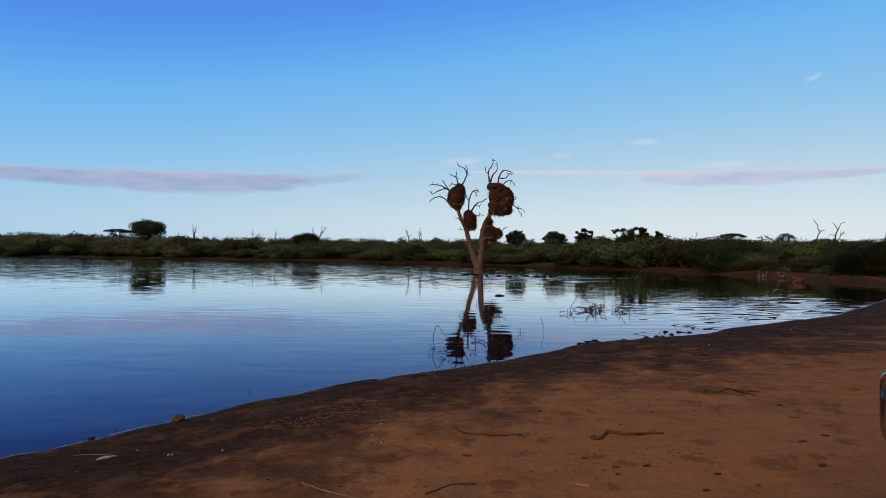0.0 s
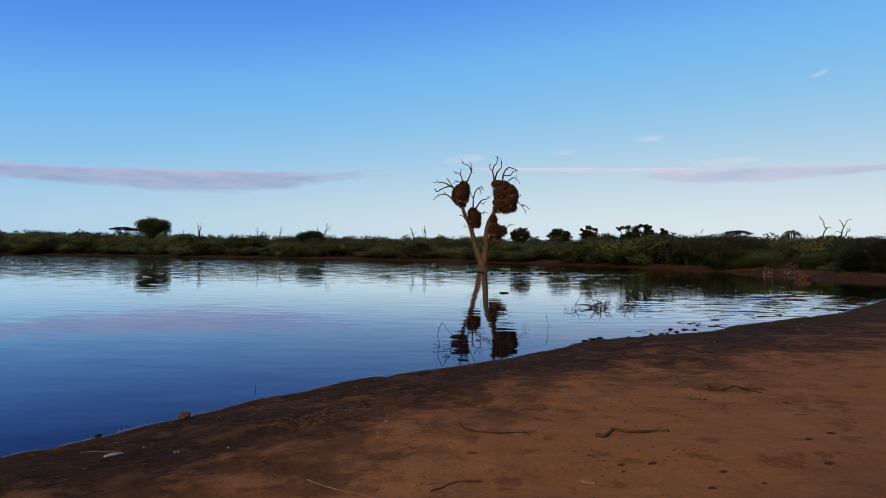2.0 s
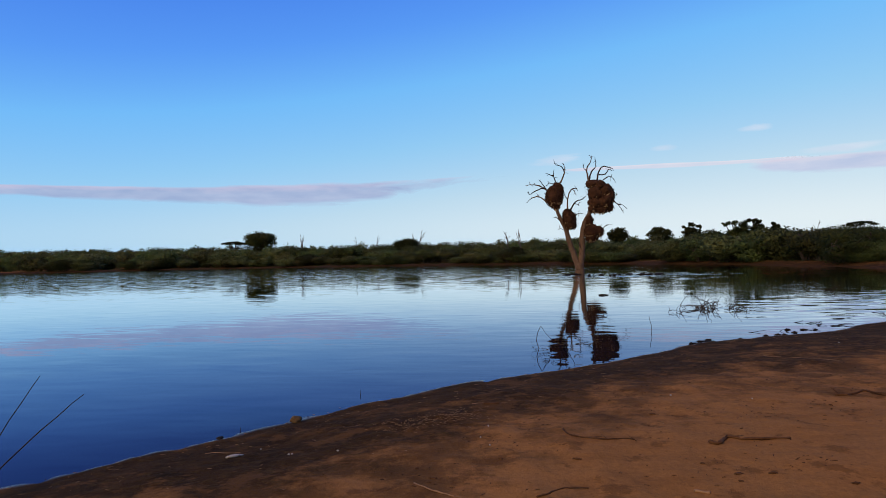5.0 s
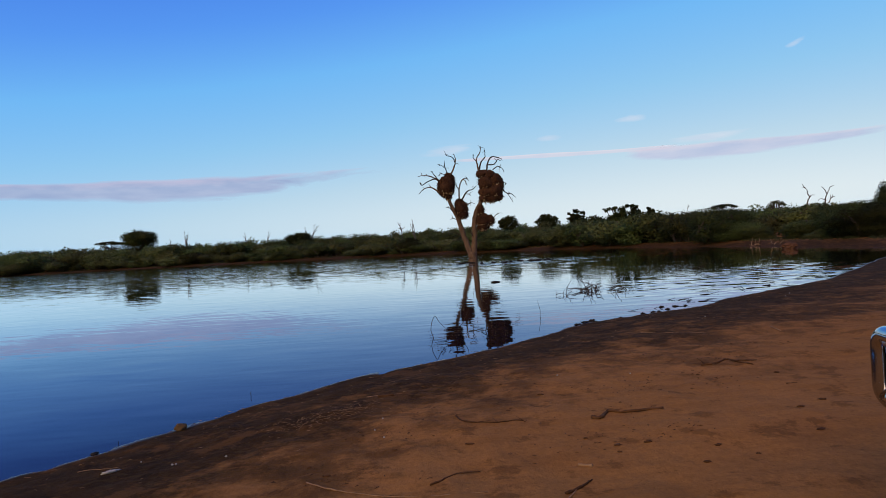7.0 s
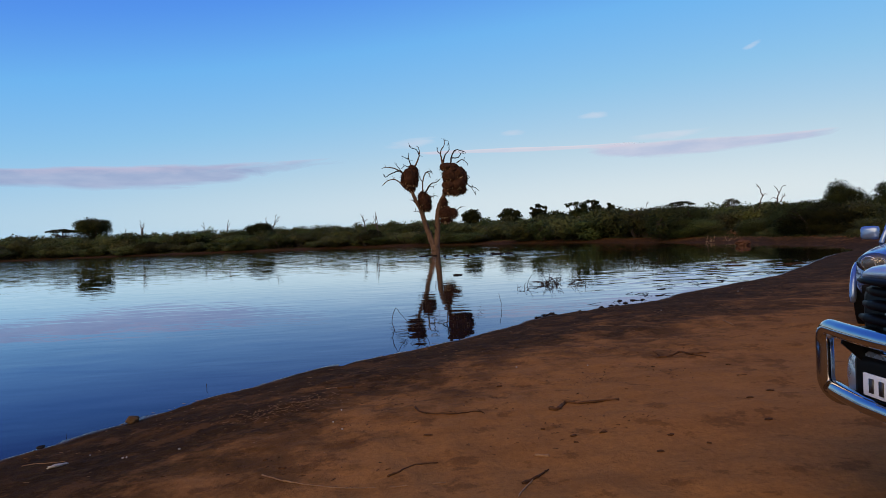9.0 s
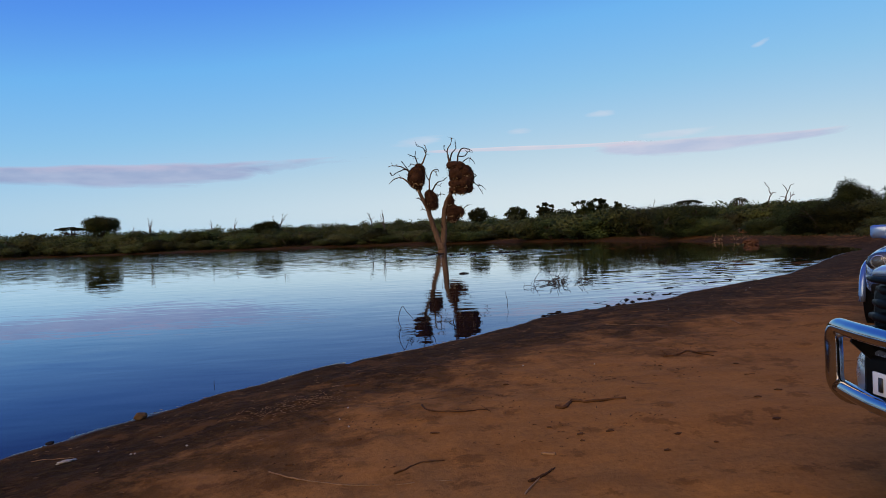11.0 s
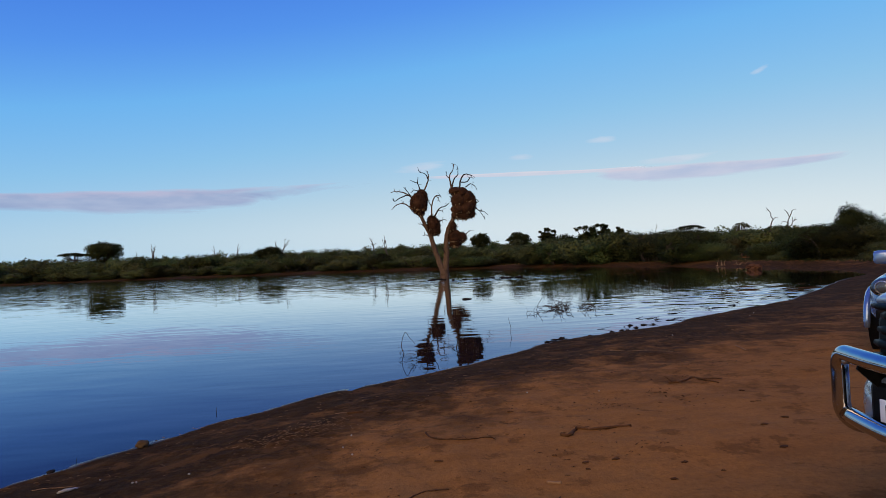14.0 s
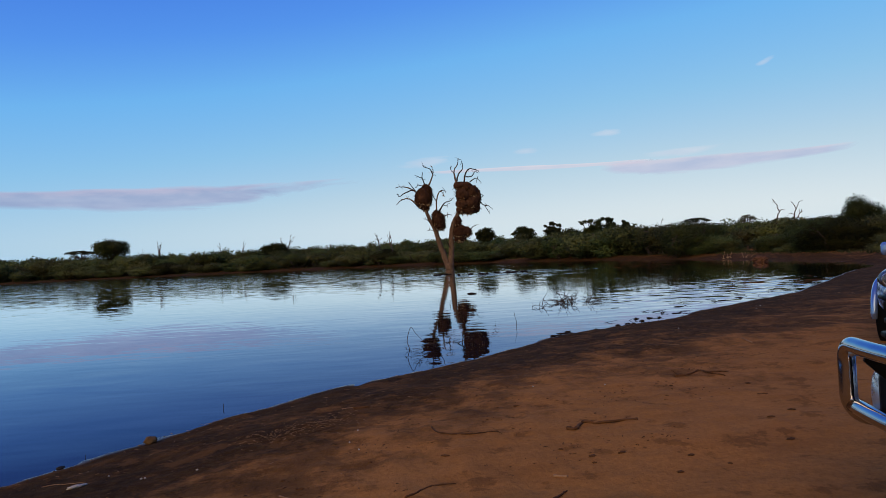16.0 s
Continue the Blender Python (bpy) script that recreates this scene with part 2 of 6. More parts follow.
def water_mat():
    m, n, l, p = nodes_of("lake_water")
    # deep water under a film that mirrors the sky
    deep, film, both = n.new("ShaderNodeBsdfDiffuse"), n.new("ShaderNodeBsdfGlossy"), n.new("ShaderNodeMixShader")
    deep.inputs["Color"].default_value = (0.0040, 0.0046, 0.0075, 1)
    film.inputs["Roughness"].default_value = 0.015
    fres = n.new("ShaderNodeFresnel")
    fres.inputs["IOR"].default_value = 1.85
    # the reflection's dimming and blueing at steep angles is painted into the film's colour
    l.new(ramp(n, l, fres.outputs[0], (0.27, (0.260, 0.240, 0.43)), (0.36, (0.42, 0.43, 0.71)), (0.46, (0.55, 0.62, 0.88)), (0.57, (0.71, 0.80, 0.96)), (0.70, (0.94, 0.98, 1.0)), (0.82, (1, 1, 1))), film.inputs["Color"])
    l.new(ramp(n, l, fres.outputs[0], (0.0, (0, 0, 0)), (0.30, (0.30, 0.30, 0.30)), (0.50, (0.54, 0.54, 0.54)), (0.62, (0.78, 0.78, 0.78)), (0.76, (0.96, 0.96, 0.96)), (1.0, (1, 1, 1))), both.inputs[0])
    l.new(deep.outputs[0], both.inputs[1])
    l.new(film.outputs[0], both.inputs[2])
    l.new(both.outputs[0], n["Material Output"].inputs[0])
    swell = noise_node(n, l, 1.3, 2, 0.5, stretch=(0.55, 1.3, 1), distortion=0.3)
    rip = noise_node(n, l, 3.2, 3, 0.55, stretch=(0.4, 1.6, 1), distortion=0.3)
    calm = ramp(n, l, noise_node(n, l, 0.06, 3, 0.6, stretch=(0.5, 1.6, 1)), (0.35, (0.25, 0.25, 0.25)), (0.65, (1, 1, 1)))
    h = maths(n, l, "ADD", maths(n, l, "MULTIPLY", rip, maths(n, l, "MULTIPLY", calm, 0.12)), maths(n, l, "MULTIPLY", swell, maths(n, l, "ADD", maths(n, l, "MULTIPLY", calm, 0.9), 0.25)))
    # choppier water round the rocks by the dead tree and in the shallow end of the bay
    tc = n.new("ShaderNodeTexCoord")
    for cx, cy, sx, sy, amount in ((5.2, 52.5, 9.0, 6.0, 2.2), (11.0, 33.0, 13.0, 17.0, 0.8), (-85.0, 160.0, 150.0, 75.0, 3.5)):
        mp, ln = n.new("ShaderNodeMapping"), n.new("ShaderNodeVectorMath")
        mp.inputs["Scale"].default_value = (1 / sx, 1 / sy, 0)
        mp.inputs["Location"].default_value = (-cx / sx, -cy / sy, 0)
        ln.operation = "LENGTH"
        l.new(tc.outputs["Object"], mp.inputs[0])
        l.new(mp.outputs[0], ln.inputs[0])
        near = maths(n, l, "SUBTRACT", 1.0, ln.outputs["Value"], True)
        chop = noise_node(n, l, 1.9, 4, 0.6, stretch=(0.55, 1.3, 1), distortion=1.3)
        h = maths(n, l, "ADD", h, maths(n, l, "MULTIPLY", chop, maths(n, l, "MULTIPLY", near, amount)))
    # a light breeze ruffles the far end of the lake
    apart, breeze = n.new("ShaderNodeSeparateXYZ"), n.new("ShaderNodeMapRange")
    l.new(tc.outputs["Object"], apart.inputs[0])
    breeze.inputs["From Min"].default_value, breeze.inputs["From Max"].default_value = 38.0, 105.0
    breeze.inputs["To Min"].default_value, breeze.inputs["To Max"].default_value = 0.015, 0.03
    l.new(apart.outputs["Y"], breeze.inputs["Value"])
    l.new(breeze.outputs[0], film.inputs["Roughness"])
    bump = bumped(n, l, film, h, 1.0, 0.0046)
    # cat's paws: long patches of tiny wavelets, stronger towards the far bank, in the bay and round the rocks
    gust = ramp(n, l, noise_node(n, l, 0.20, 6, 0.7, stretch=(0.22, 1.0, 1), distortion=0.8), (0.38, (0.3, 0.3, 0.3)), (0.62, (1, 1, 1)))
    reach = n.new("ShaderNodeMapRange")
    reach.inputs["From Min"].default_value, reach.inputs["From Max"].default_value = 26.0, 75.0
    reach.inputs["To Min"].default_value, reach.inputs["To Max"].default_value = 0.03, 0.25
    l.new(apart.outputs["Y"], reach.inputs["Value"])
    force = reach.outputs[0]
    for cx, cy, sx, sy, amount in ((15.5, 23.0, 6.5, 5.0, 1.0), (11.0, 19.5, 7.0, 5.0, 0.35), (7.0, 49.0, 15.0, 9.0, 0.50)):
        mp, ln = n.new("ShaderNodeMapping"), n.new("ShaderNodeVectorMath")
        mp.inputs["Scale"].default_value = (1 / sx, 1 / sy, 0)
        mp.inputs["Location"].default_value = (-cx / sx, -cy / sy, 0)
        ln.operation = "LENGTH"
        l.new(tc.outputs["Object"], mp.inputs[0])
        l.new(mp.outputs[0], ln.inputs[0])
        force = maths(n, l, "ADD", force, maths(n, l, "MULTIPLY", maths(n, l, "SUBTRACT", 1.0, ln.outputs["Value"], True), amount))
    tiny, mp = n.new("ShaderNodeTexNoise"), n.new("ShaderNodeMapping")
    tiny.inputs["Scale"].default_value, tiny.inputs["Detail"].default_value = 1.7, 2
    mp.inputs["Scale"].default_value = (0.45, 1.5, 1)
    l.new(tc.outputs["Object"], mp.inputs[0])
    l.new(mp.outputs[0], tiny.inputs["Vector"])
    lean, scaled, total, unit = (n.new("ShaderNodeVectorMath") for _ in range(4))
    lean.operation, scaled.operation, total.operation, unit.operation = "SUBTRACT", "MULTIPLY", "ADD", "NORMALIZE"
    lean.inputs[1].default_value = (0.5, 0.5, 0.5)
    l.new(tiny.outputs["Color"], lean.inputs[0])
    amount = n.new("ShaderNodeCombineXYZ")
    strength = maths(n, l, "MULTIPLY", force, gust)
    l.new(maths(n, l, "MULTIPLY", strength, 0.35), amount.inputs[0])
    l.new(strength, amount.inputs[1])
    l.new(lean.outputs[0], scaled.inputs[0])
    l.new(amount.outputs[0], scaled.inputs[1])
    l.new(bump.outputs[0], total.inputs[0])
    l.new(scaled.outputs[0], total.inputs[1])
    l.new(total.outputs[0], unit.inputs[0])
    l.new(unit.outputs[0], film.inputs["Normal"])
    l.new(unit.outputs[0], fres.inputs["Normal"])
    n.remove(p)
    return m


M_GROUND, M_WATER = ground_mat(), water_mat()
M_BARK = rough_mat("grey_dead_wood", (0.055, 0.032, 0.018), (0.185, 0.112, 0.067), 9, 0.9, 0.7, 0.03, (1, 1, 0.25))
M_TWIG = rough_mat("dark_dry_twig", (0.018, 0.011, 0.008), (0.052, 0.032, 0.022), 20, 0.9, 0.4, 0.01)
M_NEST = rough_mat("woven_nest_straw", (0.017, 0.0075, 0.0036), (0.078, 0.034, 0.0155), 6, 0.95, 0.8, 0.06)
M_STRAW = rough_mat("pale_nest_straw", (0.20, 0.12, 0.06), (0.42, 0.29, 0.15), 7, 0.95, 0.5, 0.02)
M_FARWOOD = rough_mat("weathered_far_wood", (0.06, 0.045, 0.04), (0.16, 0.12, 0.10), 3, 0.9, 0.3, 0.02)
M_STEM = rough_mat("shrub_stem", (0.035, 0.026, 0.02), (0.09, 0.07, 0.05), 6, 0.9, 0.3, 0.02)
M_LEAF = leaf_mat("bush_leaves", (0.031, 0.042, 0.0135), (0.082, 0.101, 0.0300), (0.140, 0.124, 0.052))
M_LEAF_OLIVE = leaf_mat("olive_bush_leaves", (0.040, 0.047, 0.0160), (0.104, 0.114, 0.0380), (0.165, 0.142, 0.062))
M_LEAF_DARK = leaf_mat("dark_tree_leaves", (0.016, 0.020, 0.0060), (0.046, 0.052, 0.0150), (0.085, 0.074, 0.027))
M_GRASS = leaf_mat("bank_grass", (0.018, 0.024, 0.008), (0.045, 0.050, 0.018), (0.070, 0.060, 0.026))
M_STICK = rough_mat("fallen_stick_wood", (0.038, 0.017, 0.006), (0.110, 0.050, 0.019), 16, 0.9, 0.5, 0.006)
M_PALESTICK = rough_mat("bleached_stick_wood", (0.14, 0.075, 0.035), (0.34, 0.20, 0.10), 18, 0.9, 0.5, 0.005)
M_CLOD = rough_mat("mud_crumb", (0.020, 0.0100, 0.0032), (0.085, 0.042, 0.0135), 16, 0.95, 0.4, 0.006)
M_ROCK = rough_mat("wet_dark_rock", (0.008, 0.006, 0.005), (0.024, 0.018, 0.014), 3, 0.75, 0.6, 0.03)
M_STONE = rough_mat("brown_shore_stone", (0.065, 0.036, 0.015), (0.15, 0.090, 0.040), 10, 0.85, 0.6, 0.01)
M_MOUND = rough_mat("red_earth_mound", (0.05, 0.022, 0.012), (0.14, 0.066, 0.034), 3, 0.95, 0.8, 0.05)
M_WHITE = rough_mat("bleached_white_litter", (0.20, 0.17, 0.13), (0.52, 0.47, 0.40), 40, 0.7, 0.4, 0.004)
M_CHROME = plain_mat("chrome", (0.46, 0.46, 0.48), 0.07, 1.0, grime=0.05)
M_BLACK = plain_mat("black_plastic", (0.005, 0.005, 0.005), 0.45, grime=0.05)
M_BLACK.node_tree.nodes["Principled BSDF"].inputs["Specular IOR Level"].default_value = 0.05
M_GLOSS = plain_mat("gloss_black_plastic", (0.003, 0.003, 0.004), 0.45, grime=0.02)
M_GLOSS.node_tree.nodes["Principled BSDF"].inputs["Specular IOR Level"].default_value = 0.03
M_RUBBER = plain_mat("tyre_rubber", (0.02, 0.02, 0.02), 0.8, grime=0.35)
M_SILVER = plain_mat("silver_white_paint", (0.40, 0.44, 0.50), 0.28, 0.55, 1.0, grime=0.08)
M_HOUSING = plain_mat("dark_lamp_housing", (0.06, 0.062, 0.07), 0.3)
M_BRIGHT = plain_mat("lamp_reflector", (0.80, 0.86, 0.95), 0.38, 0.8)
M_BLUE = plain_mat("silver_blue_paint", (0.15, 0.23, 0.40), 0.25, 0.6, 1.0, grime=0.06)
M_GLASS = plain_mat("dark_window_glass", (0.012, 0.015, 0.018), 0.05, coat=1.0)
M_PLATE = plain_mat("plate_white", (0.72, 0.72, 0.70), 0.4, grime=0.1)
M_INK = plain_mat("plate_ink", (0.015, 0.015, 0.018), 0.5)
M_RED = plain_mat("red_lens", (0.35, 0.02, 0.015), 0.25, coat=0.6)
M_STEEL = plain_mat("wheel_alloy", (0.5, 0.5, 0.51), 0.3, 1.0, grime=0.2)


def lens_mat():
    """Thin clear cover glass: see-through with a sheen."""
    m, n, l, p = nodes_of("headlight_glass")
    clear, sheen, mix = n.new("ShaderNodeBsdfTransparent"), n.new("ShaderNodeBsdfGlossy"), n.new("ShaderNodeMixShader")
    sheen.inputs["Roughness"].default_value = 0.03
    fres = n.new("ShaderNodeFresnel")
    fres.inputs["IOR"].default_value = 1.4
    l.new(fres.outputs[0], mix.inputs[0])
    l.new(clear.outputs[0], mix.inputs[1])
    l.new(sheen.outputs[0], mix.inputs[2])
    l.new(mix.outputs[0], n["Material Output"].inputs[0])
    n.remove(p)
    return m


M_LENS = lens_mat()


# ---- mesh building ----
class Shape:
    """Vertices and faces of one mesh, gathered piece by piece."""

    def __init__(self):
        self.v, self.f = [], []

    def tube(self, points, radii, sides=7, cap=True):
        pts = [Vector(p) for p in points]
        ring0 = len(self.v)
        ref = Vector((0.31, 0.83, 0.46))
        for i, p in enumerate(pts):
            d = (pts[min(i + 1, len(pts) - 1)] - pts[max(i - 1, 0)]).normalized()
            a = d.cross(ref).normalized() if abs(d.dot(ref)) < 0.95 else d.cross(Vector((1, 0, 0))).normalized()
            b = d.cross(a)
            r = radii[i] if isinstance(radii, (list, tuple)) else radii
            self.v += [p + a * (r * math.cos(q)) + b * (r * math.sin(q)) for q in (2 * math.pi * k / sides for k in range(sides))]
        for i in range(len(pts) - 1):
            for k in range(sides):
                s, e = ring0 + i * sides, ring0 + (i + 1) * sides
                self.f.append((s + k, s + (k + 1) % sides, e + (k + 1) % sides, e + k))
        if cap:
            self.f.append(tuple(range(ring0 + sides - 1, ring0 - 1, -1)))
            last = ring0 + (len(pts) - 1) * sides
            self.f.append(tuple(range(last, last + sides)))
        return self

    def loft(self, rings, closed=True, cap=True):
        n, base = len(rings[0]), len(self.v)
        for r in rings:
            self.v += [Vector(p) for p in r]
        for i in range(len(rings) - 1):
            for k in range(n if closed else n - 1):
                a, b = base + i * n, base + (i + 1) * n
                self.f.append((a + k, a + (k + 1) % n, b + (k + 1) % n, b + k))
        if cap:
            self.f.append(tuple(range(base + n - 1, base - 1, -1)))
            self.f.append(tuple(range(base + (len(rings) - 1) * n, base + len(rings) * n)))
        return self

    def box(self, centre, size, bevel=0.0, turn=None):
        bm = bmesh.new()
        bmesh.ops.create_cube(bm, size=1)
        for v in bm.verts:
            v.co = Vector([c * s for c, s in zip(v.co, size)])
        if bevel:
            bmesh.ops.bevel(bm, geom=list(bm.edges), offset=bevel, segments=2, profile=0.6, affect="EDGES")
        m = Matrix.Translation(centre) @ (turn or Matrix())
        return self.take(bm, m)

    def blob(self, centre, size, rough=0.15, subdiv=3, seed=0, scale=1.6, turn=None):
        bm = bmesh.new()
        bmesh.ops.create_icosphere(bm, subdivisions=subdiv, radius=1)
        for v in bm.verts:
            k = 1 + rough * (noise.noise(v.co * scale + Vector((seed * 7.3, seed * 3.1, 0))) + 0.5 * noise.noise(v.co * scale * 2.7 + Vector((seed, 0, 5))))
            v.co = Vector([c * s * k for c, s in zip(v.co, size)])
        return self.take(bm, Matrix.Translation(centre) @ (turn or Matrix()))

    def take(self, bm, m=Matrix()):
        base = len(self.v)
        bm.verts.index_update()
        self.v += [m @ v.co for v in bm.verts]
        self.f += [tuple(base + v.index for v in f.verts) for f in bm.faces]
        bm.free()
        return self

    def mesh(self, name, smooth=True):
        me = bpy.data.meshes.new(name)
        me.from_pydata([tuple(v) for v in self.v], [], self.f)
        me.validate()
        me.polygons.foreach_set("use_smooth", [smooth] * len(me.polygons))
        me.update()
        return me


def part(name, shape, material, parent=None, label="", smooth=True):
    me = shape.mesh(name, smooth) if isinstance(shape, Shape) else shape
    if not me.materials:
        me.materials.append(material)
    ob = new(name, me)
    ob.parent = parent
    if label:
        tagged(ob, label)
    return ob


def thing(name, m, label, category, group="", kind=""):
    ob = new(name)
    ob.empty_display_size = 0.2
    ob.matrix_world = m
    return tagged(ob, label, category, group, kind)


def single(name, shape, material, m, label, category, group="", kind="", smooth=True):
    ob = part(name, shape, material, None, "", smooth)
    ob.matrix_world = m
    return tagged(ob, label, category, group, kind)


def wiggly(points, steps, jitter, rng):
    """A smooth path through the points with small bends."""
    pts = [Vector(p) for p in points]
    out = []
    n = len(pts) - 1
    for i in range(n):
        p0, p1, p2, p3 = pts[max(i - 1, 0)], pts[i], pts[i + 1], pts[min(i + 2, n)]
        for s in range(steps):
            t = s / steps
            q = 0.5 * ((2 * p1) + (p2 - p0) * t + (2 * p0 - 5 * p1 + 4 * p2 - p3) * t * t + (3 * p1 - p0 - 3 * p2 + p3) * t ** 3)
            out.append(q + (Vector((rng.uniform(-1, 1), rng.uniform(-1, 1), rng.uniform(-1, 1))) * jitter if (i or s) else Vector()))
    out.append(pts[-1])
    return out


def taper(n, r0, r1, power=1.0):
    return [r0 + (r1 - r0) * (i / (n - 1)) ** power for i in range(n)]


def leaf_mesh(name, lobes, count, size, seed, flat=0.0, shell=0.55, stray=0.045):
    """Leaf clumps scattered through the given lobes (x, y, z, rx, ry, rz), turned every way, shaded as rounded masses."""
    return leaves_to_mesh(name, *leaf_soup(lobes, count, size, seed, flat, shell, stray))


def leaf_soup(lobes, count, size, seed, flat=0.0, shell=0.55, stray=0.045):
    """Corners and shading normals of the leaf clumps, three to a leaf."""
    r = np.random.RandomState(seed)
    lobes = np.array(lobes, float)
    vol = lobes[:, 3] * lobes[:, 4] * lobes[:, 5]
    pick = r.choice(len(lobes), count, p=vol ** 0.7 / (vol ** 0.7).sum())
    d = r.normal(size=(count, 3))
    d /= np.linalg.norm(d, axis=1)[:, None]
    rad = shell + (1 - shell) * r.rand(count) ** 0.6
    rad *= 1 + 0.13 * np.sin(d[:, 0] * 5 + pick) * np.cos(d[:, 2] * 6 + pick * 1.7) + stray * r.normal(size=count)
    c = lobes[pick, :3] + d * rad[:, None] * lobes[pick, 3:]
    a = r.normal(size=(count, 3))
    a[:, 2] *= 1 - flat
    a /= np.linalg.norm(a, axis=1)[:, None]
    b = np.cross(a, r.normal(size=(count, 3)))
    b /= np.linalg.norm(b, axis=1)[:, None]
    nrm = np.cross(a, b)
    out = d / lobes[pick, 3:] * lobes[pick, 3:].mean(1)[:, None]
    out = out / np.linalg.norm(out, axis=1)[:, None] + 0.28 * r.normal(size=(count, 3))
    out /= np.linalg.norm(out, axis=1)[:, None]
    # a leaf turns its upper face outward
    b *= np.where((nrm * out).sum(1) < 0, -1.0, 1.0)[:, None]
    s = size * (0.5 + r.rand(count))[:, None]
    fan = np.stack([c - a * s * 0.6 - b * s * 0.3, c + a * s * 0.55, c + b * s * 0.55], 1)
    return fan.reshape(-1, 3), np.repeat(out, 3, 0)


def leaves_to_mesh(name, verts, normals):
    me = quads_mesh(name, verts, 3)
    me.polygons.foreach_set("use_smooth", np.ones(len(me.polygons), bool))
    me.normals_split_custom_set_from_vertices(normals.astype(np.float32))
    return me


def quads_mesh(name, verts, per):
    me = bpy.data.meshes.new(name)
    n = len(verts) // per
    me.vertices.add(len(verts))
    me.vertices.foreach_set("co", np.asarray(verts, np.float32).ravel())
    me.loops.add(len(verts))
    me.loops.foreach_set("vertex_index", np.arange(len(verts), dtype=np.int32))
    me.polygons.add(n)
    me.polygons.foreach_set("loop_start", np.arange(0, len(verts), per, dtype=np.int32))
    me.update(calc_edges=True)
    return me


# ---- the lake's outline and the lie of the land ----
NEAR_SHORE = [(-330, -150), (-120, -62), (-40, -22), (-14, -3.6), (-7.3, 1.95), (-4.36, 4.72), (-3.76, 5.41), (-3.28, 6.04), (-2.81, 6.86),
              (-2.38, 7.55), (-1.8, 8.05), (-1.13, 8.89), (-0.2, 9.65), (0.71, 10.26), (1.56, 11.14), (2.48, 12.25), (3.11, 12.95),
              (4.19, 13.45), (5.23, 14.04), (6.4, 14.7), (7.27, 15.7), (8.31, 16.43), (10.2, 17.8), (12.0, 19.1), (16.0, 23.4), (20.2, 27.9)]
FAR_SHORE = [(23.5, 31.0), (26.0, 36.0), (26.5, 41.0), (26.6, 47.0), (26.2, 54.0), (25.0, 61.0), (21.7, 77.0), (14.2, 95.8), (5.0, 104), (-3.5, 117), (-22, 134),
             (-52, 153), (-93, 178), (-134, 191), (-172, 189), (-260, 175), (-420, 120), (-480, -60)]
OUTLINE = np.array(NEAR_SHORE + FAR_SHORE, float)


def shore_distance(x, y):
    """Metres from the water's edge, positive on land."""
    x, y = np.asarray(x, float), np.asarray(y, float)
    best = np.full(x.shape, 1e9)
    inside = np.zeros(x.shape, bool)
    for (ax, ay), (bx, by) in zip(OUTLINE, np.roll(OUTLINE, -1, 0)):
        dx, dy = bx - ax, by - ay
        t = np.clip(((x - ax) * dx + (y - ay) * dy) / (dx * dx + dy * dy), 0, 1)
        best = np.minimum(best, (x - ax - t * dx) ** 2 + (y - ay - t * dy) ** 2)
        inside ^= ((ay > y) != (by > y)) & (x < (bx - ax) * (y - ay) / ((by - ay) if by != ay else 1e-9) + ax)
    return np.where(inside, -1, 1) * np.sqrt(best)


def waves(x, y, seed, base, octaves):
    """A cheap smooth random field of a few octaves, about -1 to 1."""
    r = np.random.RandomState(seed)
    out = np.zeros(np.shape(x))
    for o in range(octaves):
        for _ in range(4):
            ang, ph = r.uniform(0, math.tau), r.uniform(0, math.tau)
            k = math.tau * base * 2 ** o * r.uniform(0.7, 1.4)
            out += np.sin(k * (x * math.cos(ang) + y * math.sin(ang)) + ph + 0.8 * np.sin(0.43 * k * (y * math.cos(ang) - x * math.sin(ang)))) / (4 * 1.7 ** o)
    return out


def smooth(a, b, v):
    t = np.clip((v - a) / (b - a), 0, 1)
    return t * t * (3 - 2 * t)


def land(x, y):
    """Height of the ground and the ragged distance from the water."""
    x, y = np.asarray(x, float), np.asarray(y, float)
    r = np.hypot(x, y)
    s = shore_distance(x, y)
    close = 1 - smooth(14, 60, r)
    s = s + waves(x, y, 3, 0.35, 3) * (0.10 + 0.0012 * np.minimum(r, 300)) * (1 - 0.3 * close)
    far = smooth(24, 38, r)
    near_z = 0.36 * (1 - np.exp(-np.maximum(s, 0) / 3.0))
    far_z = 0.40 * smooth(0, 4, s) + 0.004 * np.minimum(np.maximum(s - 6, 0), 400)
    z = np.where(s > 0, near_z * (1 - far) + far_z * far, -np.minimum(1.5, 0.09 * -s))
    on = smooth(0.0, 1.2, s)
    z = z + on * close * (0.020 * waves(x, y, 5, 0.5, 2) + 0.012 * waves(x, y, 6, 1.8, 2) + 0.006 * waves(x, y, 7, 5.0, 1))
    z = z + (1 - on) * smooth(-0.3, 0.2, s) * close * 0.014 * waves(x, y, 8, 2.0, 2)
    return WATER + z, s


GRID = 560
GX = 1.6 * np.sinh(8.55 * np.linspace(-1, 1, GRID)) + 0.3
GY = GX + 5.7
GZ, GS = land(*(a.ravel() for a in np.meshgrid(GX, GY)))
GZ2 = GZ.reshape(GRID, GRID)


